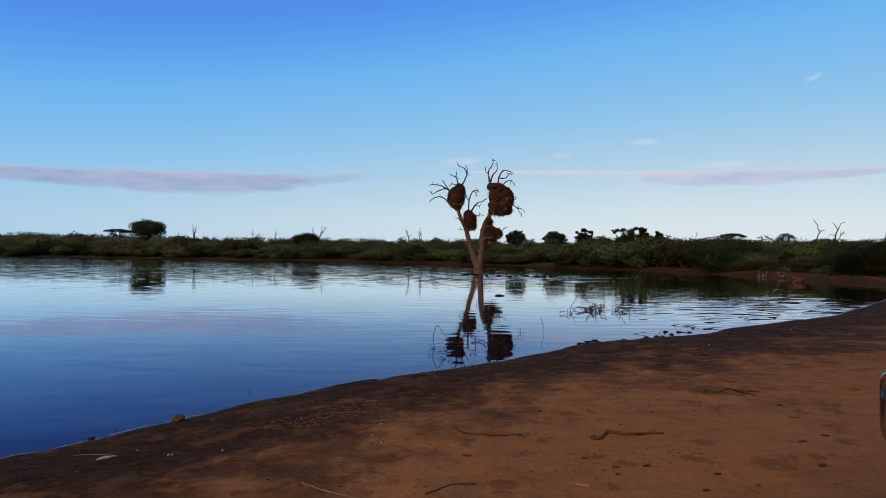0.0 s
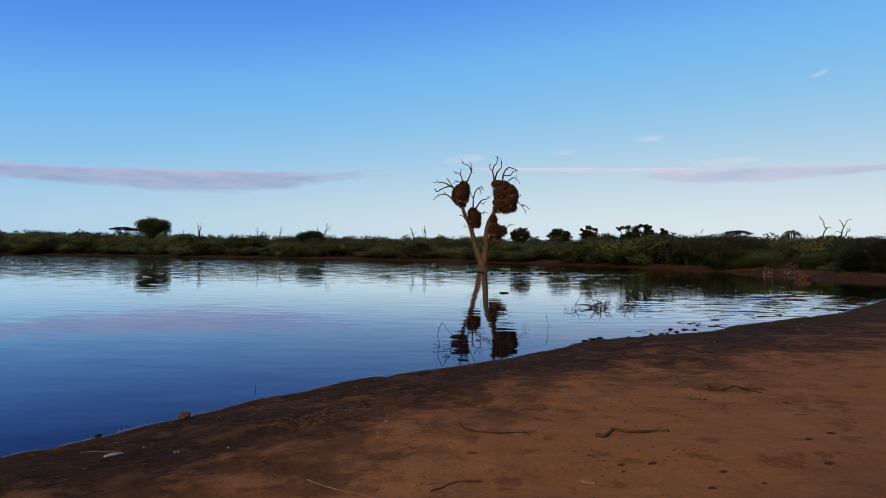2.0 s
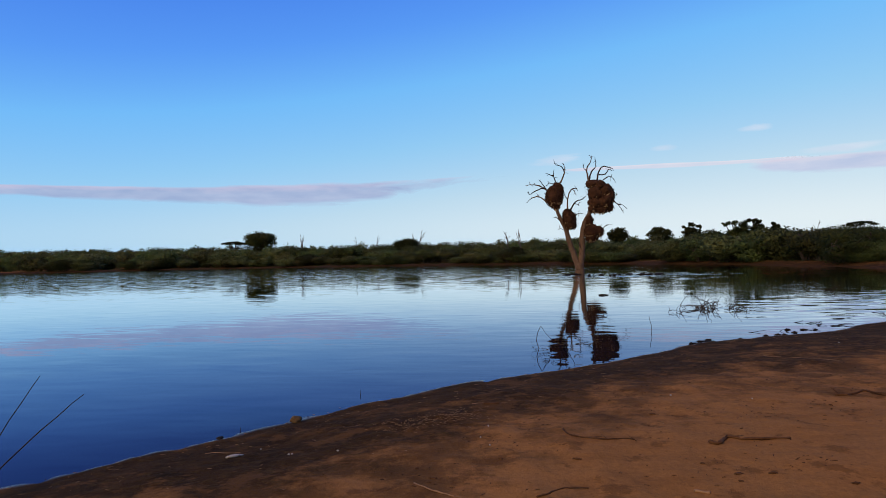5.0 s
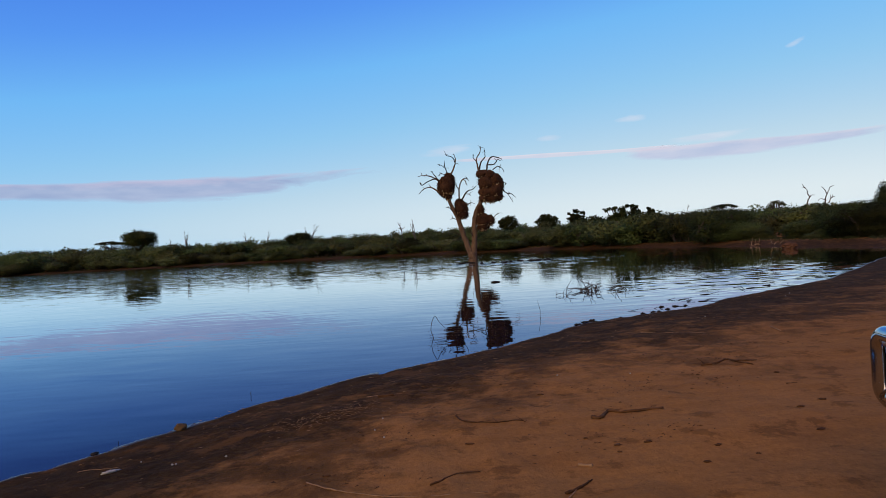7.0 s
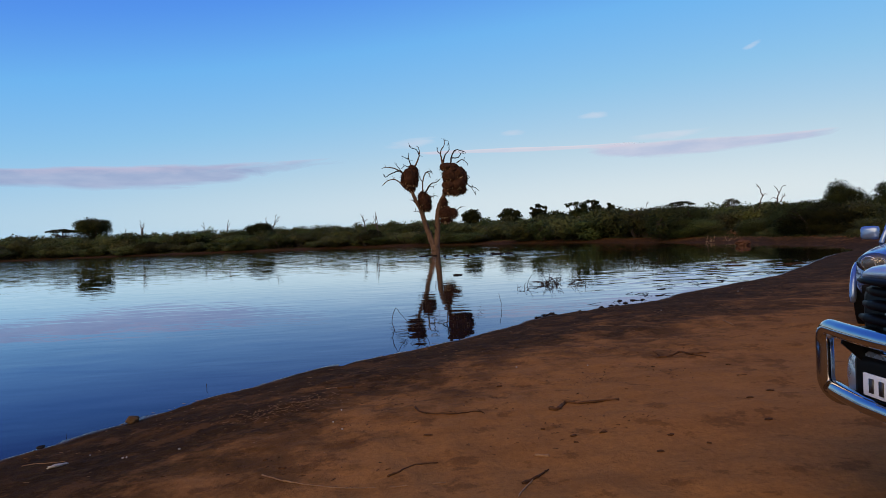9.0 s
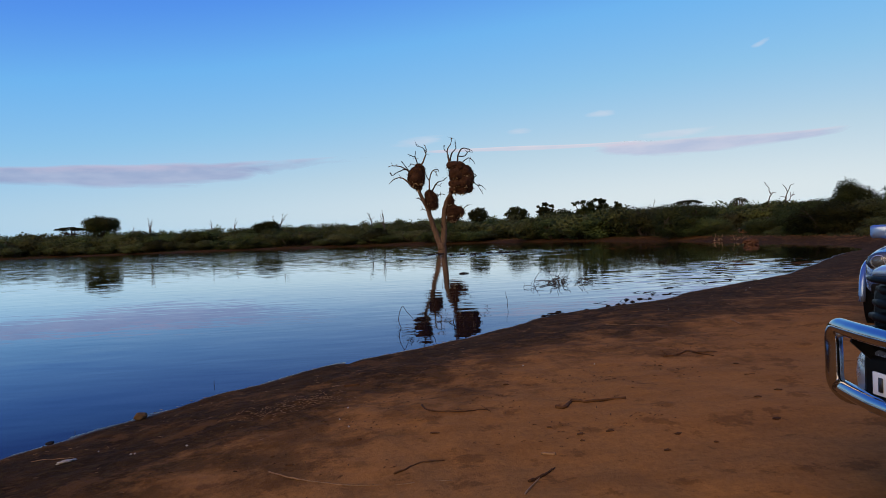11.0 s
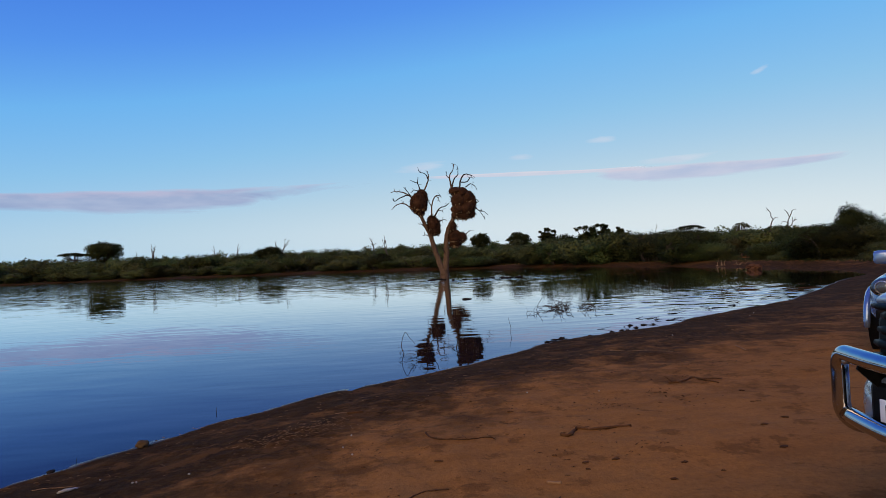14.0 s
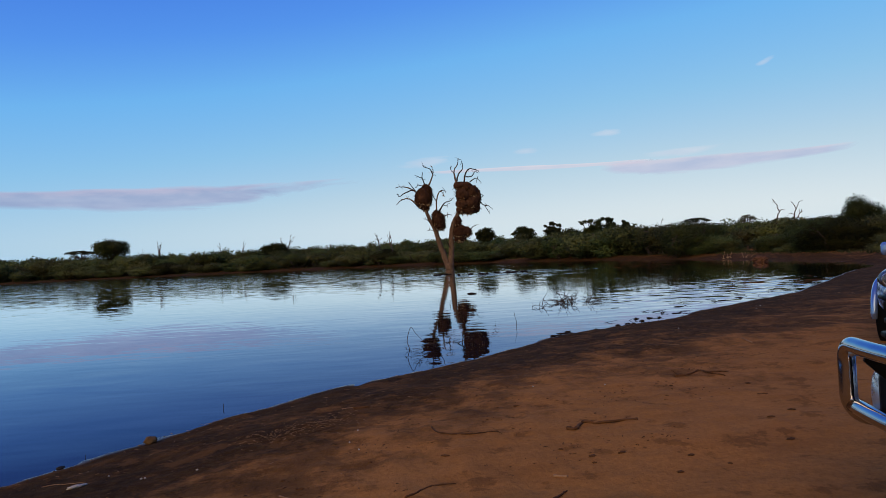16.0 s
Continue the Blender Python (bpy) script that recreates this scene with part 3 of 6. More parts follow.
def at_ground(x, y, up=0.0):
    """The height of the ground sheet at a place."""
    i, j = int(np.searchsorted(GX, x)) - 1, int(np.searchsorted(GY, y)) - 1
    u, v = (x - GX[i]) / (GX[i + 1] - GX[i]), (y - GY[j]) / (GY[j + 1] - GY[j])
    return float((GZ2[j, i] * (1 - u) + GZ2[j, i + 1] * u) * (1 - v) + (GZ2[j + 1, i] * (1 - u) + GZ2[j + 1, i + 1] * u) * v) + up


def build_ground():
    n, z, s = GRID, GZ, GS
    x, y = np.meshgrid(GX, GY)
    co = np.stack([x.ravel(), y.ravel(), z], 1)
    i = np.arange(n * n).reshape(n, n)
    quad = np.stack([i[:-1, :-1], i[:-1, 1:], i[1:, 1:], i[1:, :-1]], -1).reshape(-1, 4)
    me = bpy.data.meshes.new("ground")
    me.vertices.add(n * n)
    me.vertices.foreach_set("co", co.astype(np.float32).ravel())
    me.loops.add(quad.size)
    me.loops.foreach_set("vertex_index", quad.astype(np.int32).ravel())
    me.polygons.add(len(quad))
    me.polygons.foreach_set("loop_start", np.arange(0, quad.size, 4, dtype=np.int32))
    me.polygons.foreach_set("use_smooth", np.ones(len(quad), bool))
    me.update(calc_edges=True)
    # the far end of the lake has a low dark bank, the near bay a red one
    r = np.hypot(x.ravel(), y.ravel())
    tone = s + np.where(s > 0, 0.25 * smooth(0, 1.0, s) * smooth(26, 38, r), 0)
    tone = np.where(s > 0.3, 0.3 + (tone - 0.3) * (1 - 0.45 * smooth(28, 36, r) * (1 - smooth(5, 9, s))), tone)
    tone = np.where(s > 0, tone * (1 - 0.75 * smooth(95, 130, r) * (1 - smooth(8, 14, s))), tone)
    # the mud reaches further up the beach towards the spit
    tone = np.where(s > 0, tone / (1 + 0.45 * smooth(1.5, 6.0, x.ravel()) * (1 - smooth(26, 32, r))), tone)
    tone = np.maximum(tone, np.where(r > 60, 0.25, -5))
    me.attributes.new("shore", "FLOAT", "POINT").data.foreach_set("value", np.clip(tone, -5, 60).astype(np.float32))
    me.materials.append(M_GROUND)
    tagged(new("ground", me), "red-brown sand with a dark trodden mud shore", "ground", kind="structure")


build_ground()
water = Shape()
water.v = [Vector((x, y, WATER)) for x, y in ((-520, -220), (70, -220), (70, 260), (-520, 260))]
water.f = [(0, 1, 2, 3)]
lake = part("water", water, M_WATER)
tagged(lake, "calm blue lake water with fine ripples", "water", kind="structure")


# ---- clouds far behind everything ----
def cloud_mat(name, cover, low, high, rim):
    """Thin cloud: frayed by long noise, mauve-grey below and pinkish where the low sun catches its top."""
    m, n, l, p = nodes_of(name)
    body, up = n.new("ShaderNodeAttribute"), n.new("ShaderNodeAttribute")
    body.attribute_name, up.attribute_name = "body", "up"
    fray = noise_node(n, l, 2.6, 9, 0.60, stretch=(0.0011, 0.0011, 0.0070), distortion=0.5)
    a = maths(n, l, "ADD", body.outputs["Fac"], maths(n, l, "MULTIPLY", maths(n, l, "SUBTRACT", fray, 0.5), 1.25))
    a = maths(n, l, "MULTIPLY", ramp(n, l, a, (0.22, (0, 0, 0)), (0.72, (1, 1, 1))), cover)
    glow = n.new("ShaderNodeEmission")
    puff = noise_node(n, l, 3.4, 6, 0.55, stretch=(0.0011, 0.0011, 0.0050))
    tone = ramp(n, l, puff, (0.36, low), (0.66, high))
    tone = mixed(n, l, maths(n, l, "MULTIPLY", ramp(n, l, maths(n, l, "ADD", up.outputs["Fac"], maths(n, l, "MULTIPLY", maths(n, l, "SUBTRACT", puff, 0.5), 0.6)), (0.62, (0, 0, 0)), (0.92, (1, 1, 1))), 0.8), tone, rim)
    l.new(tone, glow.inputs["Color"])
    clear, mix = n.new("ShaderNodeBsdfTransparent"), n.new("ShaderNodeMixShader")
    l.new(a, mix.inputs[0])
    l.new(clear.outputs[0], mix.inputs[1])
    l.new(glow.outputs[0], mix.inputs[2])
    l.new(mix.outputs[0], n["Material Output"].inputs[0])
    return m


def cloud_bank(label, outline, material, seed=0, soft=0.0, pad=0.0045):
    """A cloud far off: outline gives bearing (x over y), and the slopes of sight of its underside and top."""
    far, cols, rows = 4100.0 + 45.0 * seed, 110, 14
    me_v, me_a, me_u, faces = [], [], [], []
    bs = [o[0] for o in outline]
    for i in range(cols + 1):
        t = i / cols
        b = bs[0] + (bs[-1] - bs[0]) * t
        low, high = (float(np.interp(b, bs, [o[k] for o in outline])) for k in (1, 2))
        low, high = low - pad, high + pad * 0.6
        ang = math.atan(b)
        ends = min(1.0, t * 9, (1 - t) * 6)
        for j in range(rows + 1):
            k = j / rows
            me_v.append((far * math.sin(ang), far * math.cos(ang), EYE + far * (low + (high - low) * k)))
            # dense inside with a firm top edge and a frayed underside
            firm = min(1.0, (1 - k) * 4.5, k * 2.6)
            me_a.append(ends * firm * (1 - soft) + soft * 0.62 * math.sin(math.pi * k) * math.sin(math.pi * t))
            me_u.append(k)
    for i in range(cols):
        for j in range(rows):
            a = i * (rows + 1) + j
            faces.append((a, a + rows + 1, a + rows + 2, a + 1))
    me = bpy.data.meshes.new("cloud")
    me.from_pydata(me_v, [], faces)
    me.attributes.new("body", "FLOAT", "POINT").data.foreach_set("value", np.array(me_a, np.float32))
    me.attributes.new("up", "FLOAT", "POINT").data.foreach_set("value", np.array(me_u, np.float32))
    me.materials.append(material)
    ob = new("backdrop_cloud", me)
    ob.visible_shadow = False
    return tagged(ob, label, "cloud", "clouds over the horizon", "structure")


M_CLOUD = cloud_mat("mauve_cloud", 0.88, (0.31, 0.38, 0.59), (0.40, 0.46, 0.65), (0.54, 0.49, 0.65))
M_VEIL = cloud_mat("pale_mauve_cloud", 0.72, (0.44, 0.48, 0.68), (0.55, 0.56, 0.72), (0.70, 0.63, 0.72))
M_STREAK = cloud_mat("streak_cloud", 0.72, (0.60, 0.60, 0.73), (0.68, 0.65, 0.74), (0.80, 0.70, 0.76))
M_WISP = cloud_mat("thin_cloud", 0.48, (0.62, 0.66, 0.78), (0.74, 0.74, 0.82), (0.78, 0.74, 0.80))
cloud_bank("long mauve-grey cloud bank low over the horizon", [(-1.7, 0.100, 0.106), (-0.95, 0.098, 0.108), (-0.70, 0.094, 0.111), (-0.56, 0.089, 0.1135),
           (-0.40, 0.0835, 0.1175), (-0.30, 0.0875, 0.1205), (-0.20, 0.1000, 0.1240), (-0.12, 0.1150, 0.1255), (-0.03, 0.1240, 0.1275)], M_CLOUD, seed=1)
cloud_bank("pale mauve cloud with a lit flat top", [(0.30, 0.114, 0.121), (0.36, 0.107, 0.123), (0.45, 0.0985, 0.1235), (0.55, 0.1015, 0.1205), (0.64, 0.107, 0.1165), (0.76, 0.112, 0.1175)], M_VEIL, seed=2)
cloud_bank("long thin streak of pale pink cloud", [(0.03, 0.1270, 0.1300), (0.10, 0.1265, 0.1305), (0.20, 0.1240, 0.1300), (0.30, 0.1220, 0.1265), (0.42, 0.1190, 0.1245)], M_STREAK, seed=5, pad=0.0018)
cloud_bank("faint pink streak above the pale cloud", [(0.36, 0.1270, 0.1330), (0.44, 0.1280, 0.1350), (0.52, 0.1290, 0.1340)], M_WISP, seed=7, soft=1.0)
cloud_bank("small pale wisp of cloud", [(0.29, 0.168, 0.1715), (0.325, 0.168, 0.1745), (0.36, 0.169, 0.1725)], M_WISP, seed=3, soft=1.0)
cloud_bank("faint small wisp of cloud", [(0.165, 0.151, 0.158), (0.22, 0.152, 0.158)], M_WISP, seed=6, soft=1.0)
cloud_bank("faint wisp of cloud behind the dead tree", [(-0.03, 0.137, 0.143), (0.03, 0.139, 0.153), (0.09, 0.152, 0.156)], M_WISP, seed=8, soft=1.0)
cloud_bank("tiny pale wisp of cloud", [(0.578, 0.238, 0.243), (0.60, 0.243, 0.250), (0.622, 0.250, 0.255)], M_WISP, seed=4, soft=1.0, pad=0.003)

# ---- the drowned dead tree with its weaver nests ----
def weaver_nest(parent, lobes, seed, label):
    """A hanging mass of straw: lumpy core, hundreds of stalks that stick out, pale tunnel mouths below."""
    rng = random.Random(seed)
    core = Shape()
    for i, (x, y, z, rx, ry, rz) in enumerate(lobes):
        core.blob((x, y, z), (rx * 0.96, ry * 0.96, rz * 0.96), 0.16, 4, seed + i, 1.6)
    for v in core.v:
        v += Vector((noise.noise(v * 6.0), noise.noise(v * 6.0 + Vector((9, 0, 0))), noise.noise(v * 6.0 + Vector((0, 9, 0))))) * 0.07
    nest = part("nest", core, M_NEST, parent, label)
    stalks, pale = Shape(), Shape()
    for k in range(1700):
        x, y, z, rx, ry, rz = rng.choices(lobes, [l[3] * l[5] for l in lobes])[0]
        d = Vector((rng.gauss(0, 1), rng.gauss(0, 1), rng.gauss(0, 1))).normalized()
        p = Vector((x + d.x * rx * 0.93, y + d.y * ry * 0.93, z + d.z * rz * 0.93))
        way = (d * 0.35 + Vector((rng.gauss(0, 0.35), rng.gauss(0, 0.35), rng.gauss(-0.75, 0.45)))).normalized()
        length = rng.uniform(0.10, 0.30) if rng.random() < 0.95 else rng.uniform(0.25, 0.42)
        if d.z < -0.35 and rng.random() < 0.4:
            pale.tube([p, p + Vector((rng.gauss(0, 0.03), rng.gauss(0, 0.03), -rng.uniform(0.05, 0.16)))], [rng.uniform(0.035, 0.065), 0.03], 5)
        else:
            stalks.tube([p - way * 0.06, p + way * length], [rng.uniform(0.02, 0.045), 0.008], 3, False)
    tagged(part("straw_fringe", stalks, M_NEST, nest), kind="stuff")
    tagged(part("entrance_tube", pale, M_STRAW, nest, "pale straw entrance tubes"), kind="stuff")
    return nest


def dead_nest_tree():
    rng = random.Random(4)
    tree = thing("dead_tree", pose(3.75, 60.0, WATER), "bare grey dead tree standing in water with bulky weaver nests", "tree")
    trunk = Shape()
    foot = wiggly([(0.12, 0, -1.0), (0.12, 0, 0.0), (0.10, 0, 0.35), (0.10, 0, 0.75)], 4, 0.02, rng)
    trunk.tube(foot, taper(len(foot), 0.47, 0.38), 14)
    left = wiggly([(0.02, 0, 0.35), (-0.16, 0.05, 1.0), (-0.46, 0.1, 1.9), (-0.78, 0.1, 3.0), (-1.10, 0.05, 4.2), (-1.55, 0, 5.1), (-1.85, -0.05, 6.0), (-2.1, 0, 7.1), (-1.75, 0, 8.1)], 4, 0.025, rng)
    trunk.tube(left, taper(len(left), 0.32, 0.10, 0.9), 12)
    right = wiggly([(0.18, 0, 0.35), (0.28, 0.05, 1.2), (0.38, 0.1, 2.3), (0.42, 0.1, 3.5), (0.68, 0.05, 4.6), (1.10, 0, 5.4), (1.55, 0, 6.4), (1.35, 0, 7.6), (1.14, 0, 8.6)], 4, 0.025, rng)
    trunk.tube(right, taper(len(right), 0.33, 0.11, 0.9), 12)
    part("trunk", trunk, M_BARK, tree, "split grey-brown weathered trunk")
    # limbs as (start radius, points)
    limbs = [
        (0.10, [(-2.2, 0, 7.3), (-2.6, 0.2, 7.7), (-3.4, 0.3, 8.25), (-4.1, 0.2, 8.35), (-4.65, 0.3, 8.3)]),
        (0.06, [(-3.0, 0.2, 7.95), (-3.6, -0.2, 7.8), (-4.3, -0.3, 7.4), (-4.45, -0.3, 7.65)]),
        (0.09, [(-2.3, 0, 6.25), (-2.9, -0.3, 6.8), (-3.5, -0.4, 7.15), (-4.1, -0.4, 7.05), (-4.62, -0.5, 6.6)]),
        (0.06, [(-2.7, 0.1, 7.7), (-3.05, 0.1, 8.3), (-3.4, 0.0, 8.75)]),
        (0.05, [(-1.9, 0, 6.1), (-2.5, 0.4, 6.3), (-2.9, 0.5, 6.75)]),
        (0.07, [(-1.75, 0, 7.9), (-1.9, 0.1, 8.6), (-2.05, 0.1, 9.2), (-2.0, 0.1, 9.65)]),
        (0.04, [(-2.0, 0.1, 9.1), (-2.4, 0.0, 9.2), (-2.75, 0.0, 9.35)]),
        (0.09, [(-1.7, 0, 8.0), (-1.35, -0.1, 8.6), (-1.05, 0, 9.3), (-1.0, 0, 9.8), (-1.12, 0.1, 10.2)]),
        (0.05, [(-1.05, 0, 9.4), (-1.3, -0.2, 9.9), (-1.75, -0.2, 10.05), (-1.95, -0.2, 10.25)]),
        (0.05, [(-1.9, 0.2, 8.3), (-2.4, 0.3, 8.45), (-2.75, 0.3, 8.2)]),
        (0.10, [(-1.2, 0.05, 4.3), (-0.9, 0.1, 5.0), (-0.84, 0.1, 5.7), (-0.80, 0.1, 6.8), (-0.50, 0.1, 7.7), (-0.2, 0.1, 7.6), (0.0, 0.1, 7.2)]),
        (0.05, [(-0.5, 0.1, 7.7), (-0.05, 0.2, 7.85), (0.15, 0.3, 7.6)]),
        (0.05, [(-0.8, 0.1, 6.8), (-1.1, 0, 7.3), (-1.2, 0, 7.8)]),
        (0.08, [(-0.75, 0.1, 5.6), (-0.35, -0.1, 6.2), (0.02, -0.1, 6.65), (0.45, -0.1, 6.75), (0.85, -0.1, 7.05)]),
        (0.04, [(-0.2, -0.1, 6.4), (0.1, -0.3, 6.3), (0.2, -0.3, 6.15)]),
        (0.05, [(-0.6, 0.1, 5.0), (-0.1, 0.2, 5.35), (0.3, 0.3, 5.5), (0.6, 0.3, 5.45)]),
        (0.06, [(-1.4, 0, 4.7), (-1.8, -0.2, 5.1), (-2.15, -0.2, 5.2)]),
        (0.04, [(-1.1, 0.05, 3.9), (-1.5, 0.2, 4.1), (-1.8, 0.2, 4.05)]),
        (0.09, [(1.14, 0, 8.5), (1.05, 0, 9.1), (1.0, 0, 9.6), (1.35, 0, 10.2), (1.5, 0, 10.8)]),
        (0.04, [(1.02, 0, 9.4), (0.72, 0.1, 9.7), (0.8, 0.1, 10.1)]),
        (0.08, [(1.2, 0, 8.6), (1.45, 0.1, 9.3), (1.85, 0.2, 9.8), (1.82, 0.2, 10.6)]),
        (0.08, [(1.9, 0, 8.3), (2.05, 0.1, 9.2), (2.5, 0.1, 9.75), (3.0, 0.1, 9.65), (3.4, 0.1, 9.5)]),
        (0.06, [(2.1, 0.1, 9.0), (2.7, 0.2, 9.05), (3.0, 0.2, 9.45), (3.35, 0.2, 9.35)]),
        (0.05, [(2.5, 0.1, 8.5), (3.0, 0.0, 8.8), (3.35, -0.1, 8.6), (3.55, -0.1, 8.2)]),
        (0.06, [(2.9, 0, 6.9), (3.3, -0.1, 6.6), (3.75, -0.1, 6.15), (4.15, -0.1, 6.1), (4.5, -0.1, 5.75)]),
        (0.03, [(3.7, -0.1, 6.2), (4.0, 0.0, 5.8), (4.2, 0.0, 5.35)]),
        (0.04, [(3.0, 0.1, 7.3), (3.45, 0.2, 7.0), (3.75, 0.2, 7.15)]),
        (0.06, [(1.7, 0, 3.9), (2.2, 0.1, 3.8), (2.45, 0.1, 4.15), (2.85, 0.1, 4.35)]),
        (0.05, [(0.4, 0.1, 2.5), (0.9, -0.1, 3.0), (1.5, -0.1, 3.2), (1.75, 0, 2.95)]),
        (0.05, [(0.35, 0, 2.2), (0.05, -0.2, 2.7), (-0.1, -0.2, 3.3)]),
        (0.04, [(-0.6, 0.1, 1.8), (-0.9, 0.3, 2.4), (-1.5, 0.4, 2.8)]),
    ]
    for i, (r0, pts) in enumerate(limbs):
        limb = Shape()
        path = wiggly(pts, 4, 0.028, rng)
        limb.tube(path, taper(len(path), r0 * 1.15, 0.024, 0.8), 6)
        # short crooked side twigs
        for _ in range(max(1, len(pts) - 2)):
            a = path[rng.randrange(len(path) // 2, len(path) - 1)]
            d = Vector((rng.gauss(0, 1), rng.gauss(0, 0.6), rng.gauss(0.4, 0.8))).normalized()
            b = a + d * rng.uniform(0.18, 0.4)
            limb.tube([a, (a + b) / 2 + Vector((0, 0, 0.05)), b + Vector((rng.gauss(0, 0.06), 0, rng.gauss(0, 0.06)))], [0.026, 0.020, 0.010], 4)
        part("branch", limb, M_BARK if r0 > 0.085 else M_TWIG, tree)
    weaver_nest(tree, [(-2.0, 0, 7.15, 0.80, 0.8, 1.10), (-1.72, 0.1, 7.75, 0.55, 0.6, 0.72), (-1.85, 0, 6.3, 0.32, 0.4, 0.45), (-2.45, 0, 7.0, 0.42, 0.5, 0.55)], 11, "bulky brown straw nest high in a fork")
    weaver_nest(tree, [(-0.72, 0, 5.0, 0.62, 0.6, 0.80), (-0.9, 0, 5.5, 0.36, 0.4, 0.45), (-0.62, -0.1, 4.45, 0.5, 0.5, 0.4)], 12, "rounded brown straw nest with pale entrances")
    weaver_nest(tree, [(1.50, 0, 8.15, 0.62, 0.6, 0.42), (2.10, 0, 8.0, 0.62, 0.7, 0.48), (1.75, 0, 7.3, 0.72, 0.9, 0.80), (2.60, 0, 7.45, 0.72, 0.8, 0.70), (2.95, 0, 7.0, 0.52, 0.6, 0.85), (1.75, 0, 6.4, 0.72, 0.8, 0.72), (2.50, 0, 6.5, 0.80, 0.9, 0.85), (1.50, 0, 5.85, 0.50, 0.6, 0.42), (2.20, 0, 5.75, 0.62, 0.7, 0.36), (2.85, 0.1, 5.95, 0.48, 0.6, 0.44)], 13, "largest brown straw nest mass with shaggy pale underside")
    weaver_nest(tree, [(1.30, 0, 3.75, 0.72, 0.6, 0.70), (1.85, 0, 3.75, 0.52, 0.5, 0.52), (1.1, 0, 4.7, 0.34, 0.4, 0.65), (1.25, 0, 3.2, 0.55, 0.5, 0.4)], 14, "drooping brown straw nest below the big one")
    return tree


dead_nest_tree()


# ---- dark humps that break the water round the dead tree ----
def humps():
    rng = random.Random(21)
    for i in range(20):
        x = rng.uniform(2.2, 9.6)
        y = rng.uniform(49.5, 52.0) if x > 3.6 else rng.uniform(52.5, 54.5)
        w = rng.uniform(0.10, 0.30)
        single("rock", Shape().blob((0, 0, 0), (w, w * 0.6, rng.uniform(0.04, 0.085)), 0.6, 3, i), M_ROCK,
               pose(x, y, WATER + 0.02, 0, 0, rng.uniform(-25, 25)), "low wet dark rock breaking the lake surface", "rock", "rocks round the dead tree")
    single("rock", Shape().blob((0, 0, 0), (0.16, 0.08, 0.035), 0.45, 3, 51).blob((0.16, 0, 0.0), (0.09, 0.05, 0.02), 0.4, 2, 52), M_ROCK,
           pose(2.64, 27.2, WATER + 0.02), "small flat dark rock just above the lake surface", "rock")


humps()


# ---- trees and bushes on the far banks ----
def shrub_lobes(rng, h, w, n):
    lobes = []
    for _ in range(n):
        a, r = rng.uniform(0, math.tau), w * 0.5 * rng.uniform(0.1, 0.85)
        s = rng.uniform(0.18, 0.34) * w
        top = h - s * 0.75 - (r / w) ** 2 * h * 0.9
        z = rng.uniform(0.22, 1.0) * max(top, 0.3 * h)
        lobes.append((r * math.cos(a), r * math.sin(a), max(z, s * 0.45), s, s, s * rng.uniform(0.55, 0.85)))
    return lobes


def stems(shape, rng, h, w, n, r0):
    for _ in range(n):
        a = rng.uniform(0, math.tau)
        end = Vector((math.cos(a) * w * 0.32, math.sin(a) * w * 0.32, h * rng.uniform(0.5, 0.85)))
        p = wiggly([(math.cos(a) * 0.1, math.sin(a) * 0.1, -0.1), end * 0.5 + Vector((rng.gauss(0, 0.1), rng.gauss(0, 0.1), 0)), end], 3, 0.04, rng)
        shape.tube(p, taper(len(p), r0, 0.012), 5)


def bush_kind(seed, leaves, size, material, lobes_n):
    """A bush one metre high and about 1.35 m wide, to be scaled."""
    rng = random.Random(seed)
    ob = thing("bush", pose(0, 0, -50), "", "bush")
    wood = Shape()
    stems(wood, rng, 0.9, 1.3, 7, 0.03)
    part("stem", wood, M_STEM, ob)
    part("foliage", leaf_mesh("foliage", shrub_lobes(rng, 1.0, 1.35, lobes_n), leaves, size, seed, shell=0.25), material, ob)
    return ob


def bank_point(rng, near, far, offset, span=None):
    """A point on the far bank, by the share of the way along it and the distance inland."""
    pts = [Vector((*p, 0)) for p in FAR_SHORE[:15]]
    lengths = [(b - a).length for a, b in zip(pts, pts[1:])]
    d = rng.uniform(near, far) * sum(lengths)
    for (a, b), n in zip(zip(pts, pts[1:]), lengths):
        if d <= n:
            way = (b - a).normalized()
            out = Vector((way.y, -way.x, 0))
            return a + way * d + out * offset
        d -= n
    return pts[-1]


KINDS = [bush_kind(31, 20000, 0.031, M_LEAF, 16), bush_kind(32, 19000, 0.032, M_LEAF_OLIVE, 14), bush_kind(33, 20000, 0.030, M_LEAF, 20),
         bush_kind(34, 19000, 0.032, M_LEAF_DARK, 13), bush_kind(35, 19000, 0.031, M_LEAF_OLIVE, 18)]
FAR_KINDS = [bush_kind(41, 6500, 0.056, M_LEAF, 16), bush_kind(42, 6000, 0.058, M_LEAF_OLIVE, 14), bush_kind(43, 6500, 0.054, M_LEAF, 20),
             bush_kind(44, 6000, 0.058, M_LEAF_DARK, 13), bush_kind(45, 6000, 0.056, M_LEAF_OLIVE, 18)]
BUSH_LABELS = ["dense green bush on the far lake bank", "olive-green bush on the far lake bank", "rounded green thicket bush behind the bank",
               "dark green bush on the far lake bank", "pale olive shrub among darker bushes"]


def sight_top(p, share):
    """How high a bush there may stand under the line of the tree tops."""
    return (EYE + share * p.length) - at_ground(p.x, p.y)


